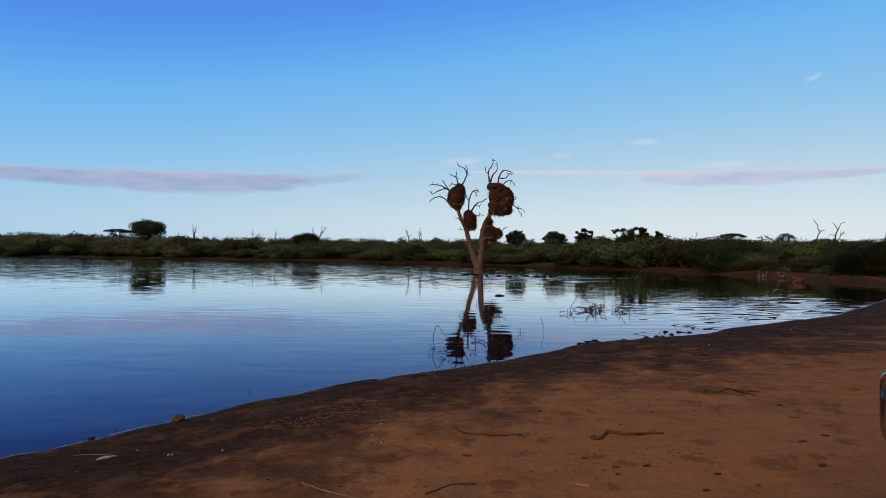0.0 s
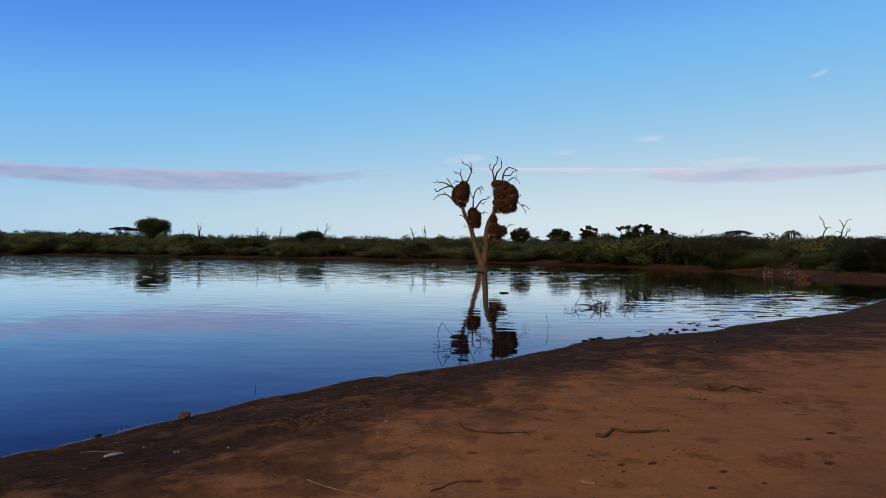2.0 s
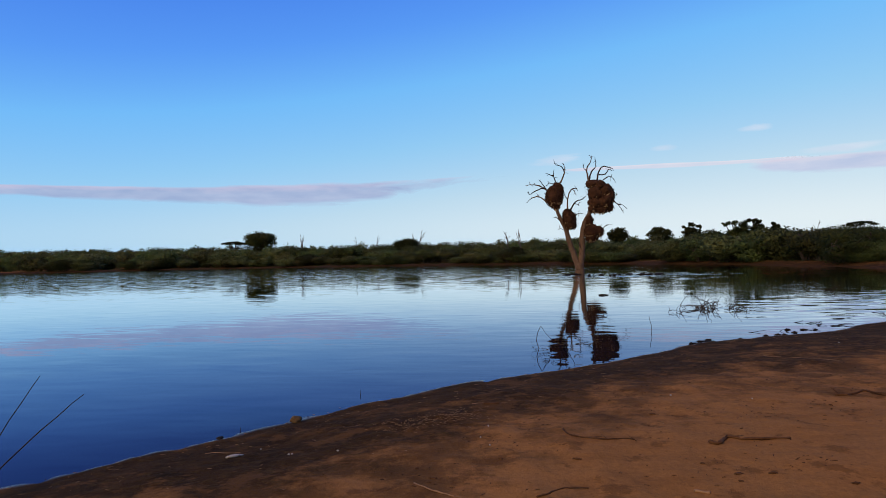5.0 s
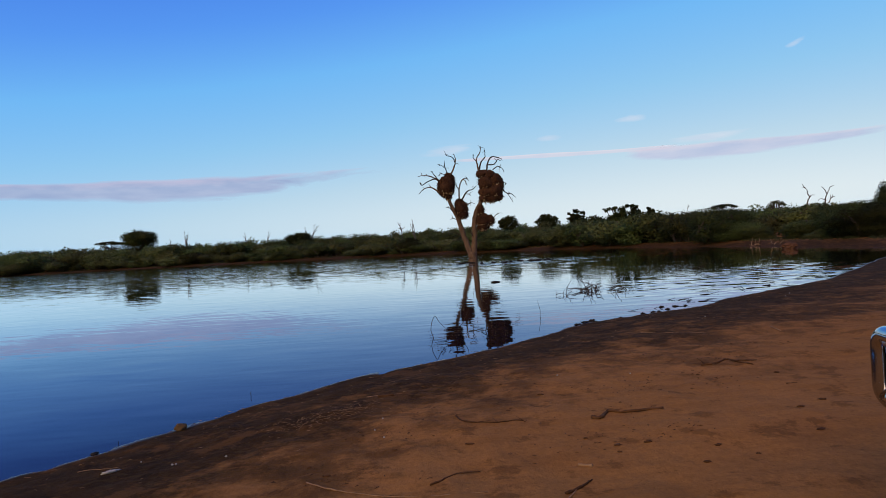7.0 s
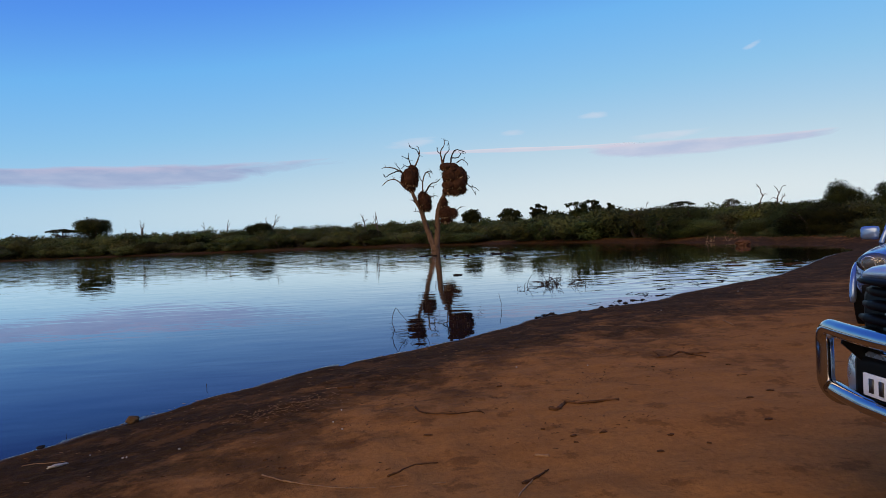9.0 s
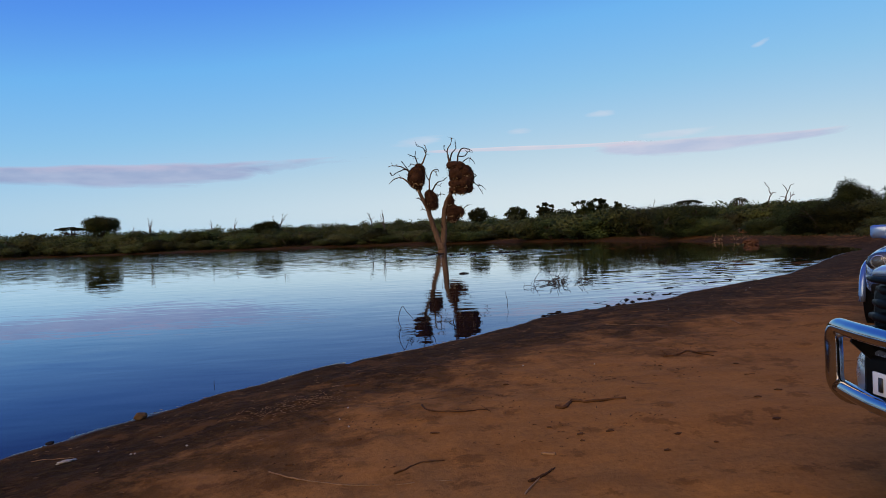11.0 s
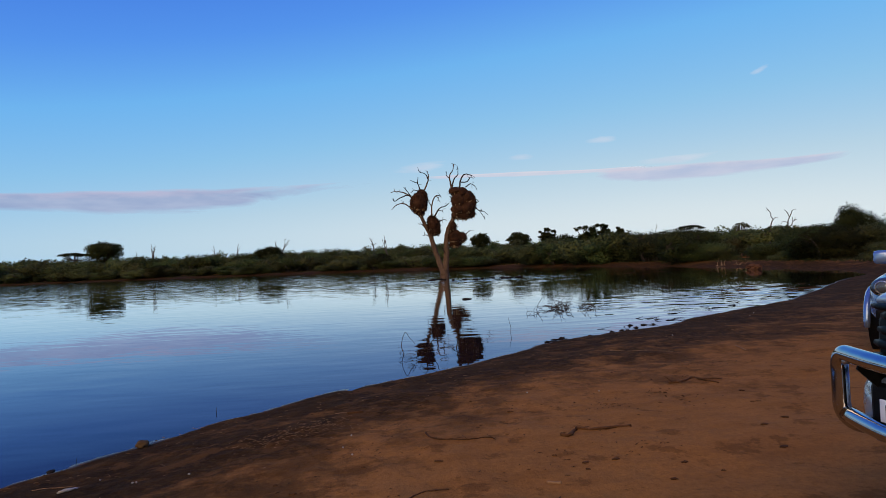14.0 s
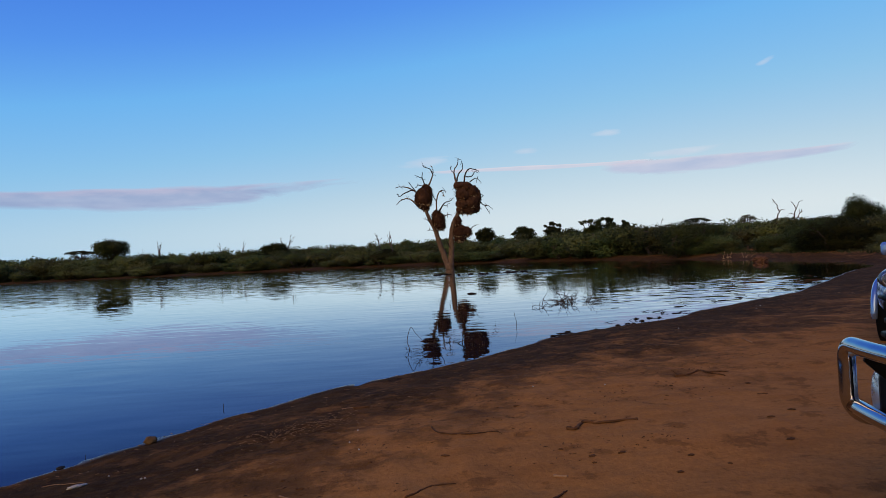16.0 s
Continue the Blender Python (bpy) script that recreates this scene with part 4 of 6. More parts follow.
def bushes():
    rng = random.Random(8)
    placed = 0
    for i in range(250):
        near = i < 165
        t = rng.random() ** (1.9 if near else 1.3)
        inland = rng.uniform(2.2, 7) if near else rng.uniform(8, 20)
        if t < 0.16:
            inland = max(inland, rng.uniform(4.5, 9) if t < 0.07 else rng.uniform(3.0, 6.5))
        p = bank_point(rng, t * 0.985, t * 0.985 + 0.004, inland)
        if p.length < 33 or p.y < 14:
            continue
        if p.length < 95:
            h = max(0.9, sight_top(p, 0.0290 if t > 0.1 else 0.0235) * rng.choice((rng.uniform(0.32, 0.6), rng.uniform(0.5, 0.85), rng.uniform(0.8, 1.10))))
            w = h * rng.uniform(0.85, 1.25) + rng.uniform(0, 1.2)
        else:
            h = max(0.9, sight_top(p, 0.0250) * (rng.uniform(0.28, 0.62) if near else rng.uniform(0.6, 0.95)))
            w = h * rng.uniform(1.0, 1.7) + rng.uniform(0, 1.5)
        k = rng.randrange(5)
        m = pose(p.x, p.y, at_ground(p.x, p.y) - 0.05, 0, 0, rng.uniform(0, 360)) @ Matrix.Diagonal((w, w, h, 1))
        b = copy_thing((KINDS if p.length < 72 else FAR_KINDS)[k], m)
        tagged(b, BUSH_LABELS[k], "bush", "bushes along the far bank")
        placed += 1
    # a closed row of tall bushes under the two spreading trees
    for i, b in enumerate((0.248, 0.262, 0.277, 0.291, 0.304, 0.318, 0.333, 0.349)):
        far = 80.0
        while shore_distance(b * far, far) < 6.5:
            far += 1.0
        p = Vector((b * far, far, 0))
        h = sight_top(p, rng.uniform(0.0305, 0.0345))
        k = (0, 3, 2, 1, 0, 2, 4, 3)[i]
        w = h * rng.uniform(0.8, 1.0)
        m = pose(p.x, p.y, at_ground(p.x, p.y) - 0.05, 0, 0, rng.uniform(0, 360)) @ Matrix.Diagonal((w, w, h, 1))
        tagged(copy_thing(FAR_KINDS[k], m), BUSH_LABELS[k], "bush", "bushes along the far bank")
    for ob in KINDS + FAR_KINDS:
        for o in (*ob.children, ob):
            bpy.data.objects.remove(o)


bushes()


REACH = np.arange(30.0, 400.0, 4.0)


def woodland():
    """The bushveld behind the first bushes: hundreds of crowns of many small leaves, thinning out to the horizon."""
    rng = random.Random(17)
    verts = {0: [], 1: []}
    for i in range(700):
        b = rng.uniform(-1.25, 1.25)
        # inland from the far shore along that bearing
        d = rng.uniform(0, 1) ** 1.6 * 230
        way = Vector((math.sin(math.atan(b)), math.cos(math.atan(b)), 0))
        wet = REACH[shore_distance(way.x * REACH, way.y * REACH) < 3]
        rr = (wet.max() if len(wet) else 30.0) + 15 + d
        p = way * rr
        if shore_distance(p.x, p.y) < 8:
            continue
        g = at_ground(p.x, p.y)
        h = max(1.5, (EYE + (0.0300 if rr < 175 else 0.0268) * rr - g) * (rng.choice((rng.uniform(0.6, 0.85), rng.uniform(0.8, 1.0), rng.uniform(0.98, 1.12))) if rr < 125 else rng.uniform(0.80, 1.03) if rr < 175 else rng.uniform(0.82, 1.09)))
        w = max(h * rng.uniform(0.8, 1.4), 2.2)
        lobes = [(x * w / 1.35 + p.x, y * w / 1.35 + p.y, z * h + g, sx * w / 1.35, sy * w / 1.35, sz * h * 0.8)
                 for x, y, z, sx, sy, sz in shrub_lobes(rng, 1.0, 1.35, 9)]
        verts[i % 2].append(leaf_soup(lobes, 1200, 0.04 + 0.00175 * rr, 500 + i, shell=0.3))
    # the thickets round the clearing on the near side
    for i in range(120):
        a, rr = rng.uniform(1.75, 4.4), rng.uniform(26, 60)
        p = Vector((math.sin(a) * rr, math.cos(a) * rr, 0))
        if shore_distance(p.x, p.y) < 6:
            continue
        g, h = at_ground(p.x, p.y), rng.uniform(2.5, 6.0)
        w = h * rng.uniform(0.9, 1.5)
        lobes = [(x * w / 1.35 + p.x, y * w / 1.35 + p.y, z * h + g, sx * w / 1.35, sy * w / 1.35, sz * h * 0.8)
                 for x, y, z, sx, sy, sz in shrub_lobes(rng, 1.0, 1.35, 9)]
        verts[i % 2].append(leaf_soup(lobes, 900, 0.30, 1500 + i, shell=0.3))
    for k, mat in ((0, M_LEAF), (1, M_LEAF_OLIVE)):
        me = leaves_to_mesh("woodland", np.concatenate([v for v, _ in verts[k]]), np.concatenate([v for _, v in verts[k]]))
        me.materials.append(mat)
        tagged(new("woodland", me), ("dense green bushveld behind the lake", "olive-green bushveld behind the lake")[k], "woodland", kind="stuff")


woodland()


def crown_tree(name, x, y, height, width, crown_low, label, style, seed, material=M_LEAF_DARK, leaf=0.26, count=5200):
    """A living tree: tapered trunk, forking limbs and a crown of many small leaf clumps. style: dome, flat or bush."""
    rng = random.Random(seed)
    g = at_ground(x, y, -0.1)
    h = height - g
    low = crown_low - g
    tree = thing(name, pose(x, y, g), label, "tree")
    wood = Shape()
    fork = low * rng.uniform(0.7, 0.9)
    stem = wiggly([(0, 0, -0.2), (rng.gauss(0, 0.1), 0, fork * 0.5), (rng.gauss(0, 0.15), rng.gauss(0, 0.15), fork)], 4, 0.03, rng)
    wood.tube(stem, taper(len(stem), 0.035 * h + 0.05, 0.022 * h), 8)
    lobes = []
    if style == "bush":
        lobes = shrub_lobes(rng, h, width, 26)
    count_of = {"bush": 0, "dome": 15, "flat": 24}[style]
    for k in range(count_of):
        a = math.tau * k / 7 + rng.uniform(-0.4, 0.4)
        rad = width * 0.5 * (0.08 if k < 2 else rng.uniform(0.3, 0.72))
        s = width * (0.21 if style == "dome" else 0.15)
        if style == "flat":
            thick = (h - low) * 0.13
            rad = width * 0.5 * (0.1 if k < 2 else 0.9 * math.sqrt(k / 23))
            z = h - thick - (h - low) * 0.62 * (rad / (width * 0.5)) ** 2 - 0.02 * rng.random() * h
        else:
            thick = (h - low) * 0.27
            roof = math.sqrt(max(0.05, 1 - (rad / (width * 0.5)) ** 2))
            z = low + thick * 0.5 + (h - low - thick * 1.5) * 0.92 * roof * (1.0 if k % 2 == 0 else rng.uniform(0.1, 0.8))
        end = Vector((rad * math.cos(a), rad * math.sin(a), z))
        lobes.append((*end, s, s, thick))
        limb = wiggly([stem[-1], stem[-1].lerp(end, 0.5) + Vector((0, 0, -0.06 * h)), end], 3, 0.05, rng)
        wood.tube(limb, taper(len(limb), 0.014 * h, 0.005 * h), 5)
    if style == "dome":
        lobes.append((0, 0, low + (h - low) * 0.30, width * 0.43, width * 0.43, (h - low) * 0.68))
    part("trunk", wood, M_STEM, tree, "dark trunk with spreading limbs")
    part("crown", leaf_mesh("crown", lobes, count, leaf, seed, flat=0.5 if style == "flat" else 0.0, shell=0.2), material, tree, "crown of small dark green leaves")
    return tree


def bearing_tree(name, b, far, top, width, low, label, style, seed, **kw):
    """A tree on the line of sight x = b y; top and low are slopes of sight, width is in slopes too."""
    return crown_tree(name, b * far, far, EYE + top * far, width * far, EYE + low * far, label, style, seed, **kw)


bearing_tree("tree", -0.458, 215, 0.0506, 0.062, 0.0232, "large dome-crowned dark tree above the bush line", "dome", 61, leaf=0.30, count=22000)
bearing_tree("thorn_tree", -0.503, 222, 0.0356, 0.044, 0.0270, "flat-crowned thorn tree beside the large dome tree", "flat", 62, leaf=0.3, count=2600)
bearing_tree("tree", -0.2065, 170, 0.0325, 0.050, 0.010, "low dome-crowned tree above the bush line", "dome", 63, leaf=0.26, count=9000)
def clump_tree(b, far, label, clumps, seed, material=M_LEAF_DARK, leaf=0.16, per=1300):
    """A tree whose crown falls apart into clumps: each as bearing, slope of sight, half width and half height in slopes."""
    rng = random.Random(seed)
    x, y = b * far, far
    g = at_ground(x, y, -0.1)
    tree = thing("tree", pose(x, y, g), label, "tree")
    lobes, wood = [], Shape()
    lowest = min(c[1] - c[3] for c in clumps)
    fork = Vector((rng.gauss(0, 0.1), 0, max(0.8, (EYE + lowest * far - g) * 0.72)))
    stem = wiggly([(0, 0, -0.2), fork * 0.5 + Vector((rng.gauss(0, 0.12), 0, 0)), fork], 4, 0.03, rng)
    wood.tube(stem, taper(len(stem), 0.17, 0.11), 8)
    for cb, slope, hw, hh in clumps:
        c = Vector(((cb - b) * far, rng.gauss(0, 0.4), EYE + slope * far - g))
        w, h = hw * far, hh * far
        limb = wiggly([fork, fork.lerp(c, 0.55) + Vector((0, 0, -0.15)), c], 3, 0.04, rng)
        wood.tube(limb, taper(len(limb), 0.085, 0.035), 5)
        for _ in range(11):
            k = Vector((rng.uniform(-0.95, 0.95), rng.uniform(-0.6, 0.6), rng.uniform(-0.9, 0.6)))
            q = rng.uniform(0.28, 0.6)
            lobes.append((c.x + k.x * w, c.y + k.y * w, c.z + k.z * h, w * q, w * q, h * (q + 0.15)))
    span = (max(c[0] + c[2] for c in clumps) - min(c[0] - c[2] for c in clumps)) * far * 0.5
    for _ in range(16):
        q = rng.uniform(0.3, 0.5)
        lobes.append((rng.uniform(-0.6, 0.6) * span, rng.uniform(-0.4, 0.4) * span, EYE + (lowest - rng.uniform(-0.002, 0.008)) * far - g, span * q, span * q, 0.004 * far))
    part("trunk", wood, M_STEM, tree, "dark trunk with spreading limbs")
    part("crown", leaf_mesh("crown", lobes, per * (len(clumps) + 2), leaf, seed, flat=0.3, shell=0.15), material, tree, "broken crown of small dark green leaves")
    return tree


clump_tree(0.1242, 125, "round dark tree above the bush line", [(0.118, 0.029, 0.008, 0.006), (0.127, 0.0325, 0.009, 0.0050), (0.1225, 0.0262, 0.0125, 0.006)], 64, leaf=0.22)
clump_tree(0.1868, 120, "broad dark tree above the bush line", [(0.176, 0.0275, 0.008, 0.005), (0.1868, 0.0305, 0.012, 0.0060), (0.198, 0.0275, 0.007, 0.005)], 65, leaf=0.22)
clump_tree(0.2325, 110, "small flat-topped tree above the bush line", [(0.2245, 0.0345, 0.0048, 0.0026), (0.2335, 0.0388, 0.0065, 0.0032), (0.2400, 0.0352, 0.0045, 0.0026), (0.2320, 0.0325, 0.007, 0.003), (0.2320, 0.0280, 0.012, 0.004)], 66)
clump_tree(0.296, 84, "spreading tree with a broken flat crown", [(0.2800, 0.0376, 0.0052, 0.0030), (0.2905, 0.0393, 0.0066, 0.0032), (0.3025, 0.0350, 0.0100, 0.0070), (0.2950, 0.0290, 0.0110, 0.0050)], 67, leaf=0.13)
clump_tree(0.323, 85, "taller spreading tree with open forks under its crown", [(0.3170, 0.0416, 0.0062, 0.0026), (0.3245, 0.0398, 0.0058, 0.0032), (0.3275, 0.0340, 0.0062, 0.0042), (0.3240, 0.0280, 0.0090, 0.0050)], 68, leaf=0.13)
clump_tree(0.3485, 90, "slim small tree above the bush line", [(0.3482, 0.0355, 0.0030, 0.0030), (0.3490, 0.0310, 0.0045, 0.0040)], 69, leaf=0.13)
bearing_tree("thorn_tree", 0.4665, 105, 0.0365, 0.044, 0.0255, "umbrella thorn with a thin flat crown", "flat", 70, leaf=0.14, count=2200)
bearing_tree("tree", 0.5527, 92, 0.0370, 0.028, 0.024, "feathery flat-topped tree above the bush line", "flat", 71, leaf=0.13, count=900, material=M_LEAF_OLIVE)
bearing_tree("tree", 0.747, 58, 0.0715, 0.074, 0.004, "leafy dark tree standing above the bushes", "bush", 72, leaf=0.12, count=20000)
bearing_tree("tree", 0.842, 52, 0.0640, 0.066, 0.008, "leafy dark tree at the end of the bay", "bush", 73, leaf=0.12, count=16000)


def bare_tree(b, far, top, seed, label, forks=2, spread=0.5):
    """A far dead tree: a thin crooked stem that forks into bare branches."""
    rng = random.Random(seed)
    x, y = b * far, far
    g = at_ground(x, y, -0.1)
    h = EYE + top * far - g
    tree = thing("dead_tree", pose(x, y, g), label, "tree", "dead trees above the bush line")
    stem = Shape()

    def grow(p, d, length, r, level):
        q = p + d * length
        path = wiggly([p, (p + q) / 2 + Vector((rng.gauss(0, 0.06), rng.gauss(0, 0.06), 0)) * length, q], 3, 0.02 * length, rng)
        stem.tube(path, taper(len(path), r, r * 0.55), 5)
        if level == 0:
            return
        for k in range(forks + rng.randrange(2)):
            nd = (d + Vector((rng.gauss(0, spread), rng.gauss(0, spread), rng.uniform(0.1, 0.5)))).normalized()
            grow(path[-1 - rng.randrange(3)], nd, length * rng.uniform(0.38, 0.6), r * 0.55, level - 1)
    grow(Vector((0, 0, -0.1)), Vector((rng.gauss(0, 0.07), 0, 1)).normalized(), h * 0.56, 0.014 * h + 0.0006 * far, 3)
    top_z = max(v.z for v in stem.v)
    for v in stem.v:
        v.z *= h / top_z
    part("trunk", stem, M_FARWOOD, tree, "bare grey trunk and branches")


bare_tree(-0.3816, 205, 0.0440, 81, "thin bare dead tree above the bush line")
bare_tree(-0.4120, 215, 0.0330, 82, "short bare dead tree above the bush line", 1)
bare_tree(-0.287, 190, 0.0355, 83, "low bare dead tree above the bush line")
bare_tree(-0.2565, 190, 0.0385, 84, "slim bare dead tree above the bush line", 1)
bare_tree(-0.191, 172, 0.0425, 85, "bare dead tree rising behind a round bush", 2, 0.7)
bare_tree(-0.0457, 135, 0.0375, 86, "spreading bare dead tree above the bush line", 2, 0.8)
bare_tree(-0.027, 135, 0.0410, 87, "slim bare dead tree above the bush line", 2, 0.35)
bare_tree(0.407, 104, 0.0390, 88, "thin forked bare dead tree above the bush line", 2, 0.45)


def crooked_tree(b, far, label, limbs):
    """A bare dead tree of a few crooked limbs, given across and up from where it leaves the bush, in metres."""
    x, y = b * far, far
    g = at_ground(x, y, -0.1)
    rise = EYE + 0.0265 * far - g
    tree = thing("dead_tree", pose(x, y, g), label, "tree", "dead trees above the bush line")
    rng = random.Random(int(b * 1000))
    stem = wiggly([(0.1, 0, -0.1), (0.05, 0.1, rise * 0.5), (0, 0, rise)], 4, 0.03, rng)
    part("trunk", Shape().tube(stem, taper(len(stem), 0.15, 0.09), 7), M_FARWOOD, tree, "bare grey trunk")
    for r0, pts in limbs:
        path = wiggly([(px, rng.gauss(0, 0.1), rise + pz) for px, pz in pts], 4, 0.03, rng)
        part("branch", Shape().tube(path, taper(len(path), r0, 0.028), 6), M_FARWOOD, tree)


crooked_tree(0.602, 84, "crooked bare dead tree with few branches", [
    (0.09, [(0, -0.1), (0.3, 0.7), (0.45, 1.0), (0.2, 1.5), (0.25, 1.9), (-0.1, 2.3), (-0.4, 2.75)]), (0.06, [(0.42, 1.0), (0.8, 1.25), (1.15, 1.2)]), (0.04, [(-0.1, 2.3), (-0.35, 2.35)])])
crooked_tree(0.632, 84, "crooked bare dead tree with forked top", [
    (0.09, [(0, -0.1), (0.1, 0.7), (0.2, 1.2), (0.5, 1.7), (0.8, 2.2), (1.3, 2.3)]), (0.06, [(0.2, 1.3), (0.05, 1.8), (-0.3, 2.1), (-0.45, 2.3)]), (0.05, [(0.05, 0.4), (-0.5, 0.7), (-0.9, 0.6)]),
    (0.05, [(0.5, 0.1), (0.9, 0.8), (1.4, 0.9)]), (0.05, [(0.6, 0.0), (0.8, 0.6), (0.7, 1.2)]), (0.04, [(0.9, 0.7), (1.1, 1.2)])])


def bank_grass():
    """Low grass and reeds along the top of the far bank and at its foot."""
    rng = random.Random(91)
    tri = []
    for i in range(1500):
        t = rng.random() ** 2.0
        off = rng.uniform(3.2, 7.0)
        p = bank_point(rng, t * 0.985, t * 0.985 + 0.004, off)
        if p.length < 34:
            continue
        z = at_ground(p.x, p.y)
        for _ in range(9):
            q = Vector((p.x + rng.gauss(0, 0.35), p.y + rng.gauss(0, 0.35), z - 0.03))
            a = rng.uniform(0, math.tau)
            s = Vector((math.cos(a), math.sin(a), 0)) * (0.025 + 0.0004 * p.length)
            lean = Vector((rng.gauss(0, 0.2), rng.gauss(0, 0.2), rng.uniform(0.08, 0.28)))
            tri += [q - s, q + s, q + lean]
    me = quads_mesh("bank_grass", [tuple(v) for v in tri], 3)
    me.materials.append(M_GRASS)
    tagged(new("grass", me), "dry green grass along the far bank", "grass", kind="stuff")


bank_grass()
mx, my = 0.571 * 43.0, 43.0
single("earth_mound", Shape().blob((0, 0, 0.15), (0.46, 0.36, 0.25), 0.6, 4, 5, 2.8).blob((0.30, 0.1, 0.05), (0.28, 0.25, 0.22), 0.45, 3, 6), M_MOUND,
       pose(mx, my, WATER), "rough red earth mound at the foot of the bank", "mound")


# ---- the two parked cars ----
def body_ring(y, half, low, high, power=3.6, n=28, crown=0.0):
    """A rounded section across a car, from sill to shoulder."""
    out = []
    mid, tall = (low + high) / 2, (high - low) / 2
    for k in range(n):
        a = math.tau * k / n
        c, s = math.cos(a), math.sin(a)
        x = half * math.copysign(abs(c) ** (2 / power), c)
        z = mid + tall * math.copysign(abs(s) ** (2 / power), s)
        if s > 0:
            z += crown * (1 - (x / half) ** 2)
        out.append((x, y, z))
    return out


def wheel(parent, x, y, r, w, turn=0.0):
    """A wheel with tyre, rim and spokes, standing on the ground."""
    side = 1 if x > 0 else -1
    hub = part("wheel", Shape().tube([(x - w * 0.35, y, r), (x + w * 0.35, y, r)], r * 0.52, 24), M_BLACK, parent)
    rings = []
    for off, k in ((-0.5, 0.66), (-0.5, 0.9), (-0.38, 1.0), (0.38, 1.0), (0.5, 0.9), (0.5, 0.66)):
        rings.append([(x + off * w, y + r * k * math.cos(a), r + r * k * math.sin(a)) for a in (math.tau * i / 36 for i in range(36))])
    part("tyre", Shape().loft(rings, cap=False), M_RUBBER, hub, "black dusty tyre")
    rim = Shape()
    rim.loft([[(x + side * off * w, y + r * k * math.cos(a), r + r * k * math.sin(a)) for a in (math.tau * i / 36 for i in range(36))]
              for off, k in ((0.3, 0.67), (0.47, 0.66), (0.47, 0.58), (0.32, 0.56))], cap=False)
    for i in range(6):
        a = math.tau * i / 6
        rim.tube([(x + side * 0.36 * w, y + r * 0.08 * math.cos(a), r + r * 0.08 * math.sin(a)),
                  (x + side * 0.42 * w, y + r * 0.6 * math.cos(a), r + r * 0.6 * math.sin(a))], [r * 0.10, r * 0.07], 6)
    part("rim", rim, M_STEEL, hub, "alloy rim")


def cabin(parent, sections, paint, names=("roof", "window")):
    """Greenhouse: dark glass all round under a painted roof, with painted pillars."""
    glass = Shape().loft([[(x * w, y, z) for x, z in ((-1.0, low), (-0.80, high), (-0.70, high + 0.02), (0.70, high + 0.02), (0.80, high), (1.0, low))] for y, w, low, high in sections], closed=True)
    part("window", glass, M_GLASS, parent, "dark tinted windows", smooth=False)
    top = sections[1:-1]
    roof = Shape().loft([[(x * w, y, high + dz) for x, dz in ((-0.83, -0.03), (-0.74, 0.035), (-0.4, 0.06), (0.4, 0.06), (0.74, 0.035), (0.83, -0.03), (0.4, 0.0), (-0.4, 0.0))] for y, w, low, high in top])
    part("roof", roof, paint, parent)
    for s in (-1, 1):
        (y0, w0, l0, h0), (y1, w1, l1, h1) = sections[0], sections[1]
        part("pillar", Shape().tube([(s * w0 * 0.98, y0, l0), (s * w1 * 0.82, y1, h1)], [0.034, 0.03], 8), paint, parent)
        (y0, w0, l0, h0), (y1, w1, l1, h1) = sections[-1], sections[-2]
        part("pillar", Shape().tube([(s * w0 * 0.98, y0, l0), (s * w1 * 0.82, y1, h1)], [0.06, 0.05], 8), paint, parent)
        ym = (sections[1][0] + sections[-2][0]) / 2
        part("pillar", Shape().tube([(s * sections[1][1] * 1.0, ym, sections[1][2]), (s * sections[1][1] * 0.82, ym, sections[1][3])], 0.035, 8), M_BLACK, parent)


def side_mirror(parent, side, y, paint, x=0.95, z=1.14):
    m = part("mirror", Shape().box((side * (x + 0.12), y, z), (0.24, 0.13, 0.20), 0.055), paint, parent, "painted door mirror")
    part("mirror_arm", Shape().tube([(side * (x - 0.06), y - 0.02, z - 0.07), (side * (x + 0.02), y, z - 0.05)], [0.03, 0.022], 8), M_BLACK, m)
    part("mirror_glass", Shape().box((side * (x + 0.11), y - 0.058, z), (0.2, 0.012, 0.13), 0.005), M_CHROME, m)


def flare(parent, side, y, r, paint, half=0.95):
    """A wheel-arch lip."""
    arc = []
    for i in range(19):
        a = math.pi * (-0.04 + 1.08 * i / 18)
        arc.append((side * half, y + r * math.cos(a), r * 0.86 + r * math.sin(a)))
    part("wheel_arch", Shape().tube(arc, 0.045, 8), paint, parent)
    disc = Shape().tube([(side * (half - 0.30), y, r * 0.86), (side * (half - 0.005), y, r * 0.86)], r * 0.98, 28)
    part("arch_liner", disc, M_BLACK, parent)


def bars(parent, x0, x1, y, z, height, count):
    """Plain dark bars for the writing on a number plate."""
    w = (x1 - x0) / count
    for i in range(count):
        part("bar", Shape().box((x0 + w * (i + 0.5), y, z), (w * 0.42, 0.004, height)), M_INK, parent)


def bow_bar(half, y, z, depth, height, bow):
    """A rounded bar across a car's nose that sweeps back towards its ends."""
    rings = []
    for i in range(15):
        x = half * (2 * i / 14 - 1)
        back = y - bow * abs(x / half) ** 3
        k = 1.0 if 0 < i < 14 else 0.6
        rings.append([(x, back + depth * 0.5 * k * math.copysign(abs(math.cos(a)) ** 0.6, math.cos(a)), z + height * 0.5 * k * math.copysign(abs(math.sin(a)) ** 0.6, math.sin(a)))
                      for a in (math.tau * j / 12 for j in range(12))])
    return Shape().loft(rings)


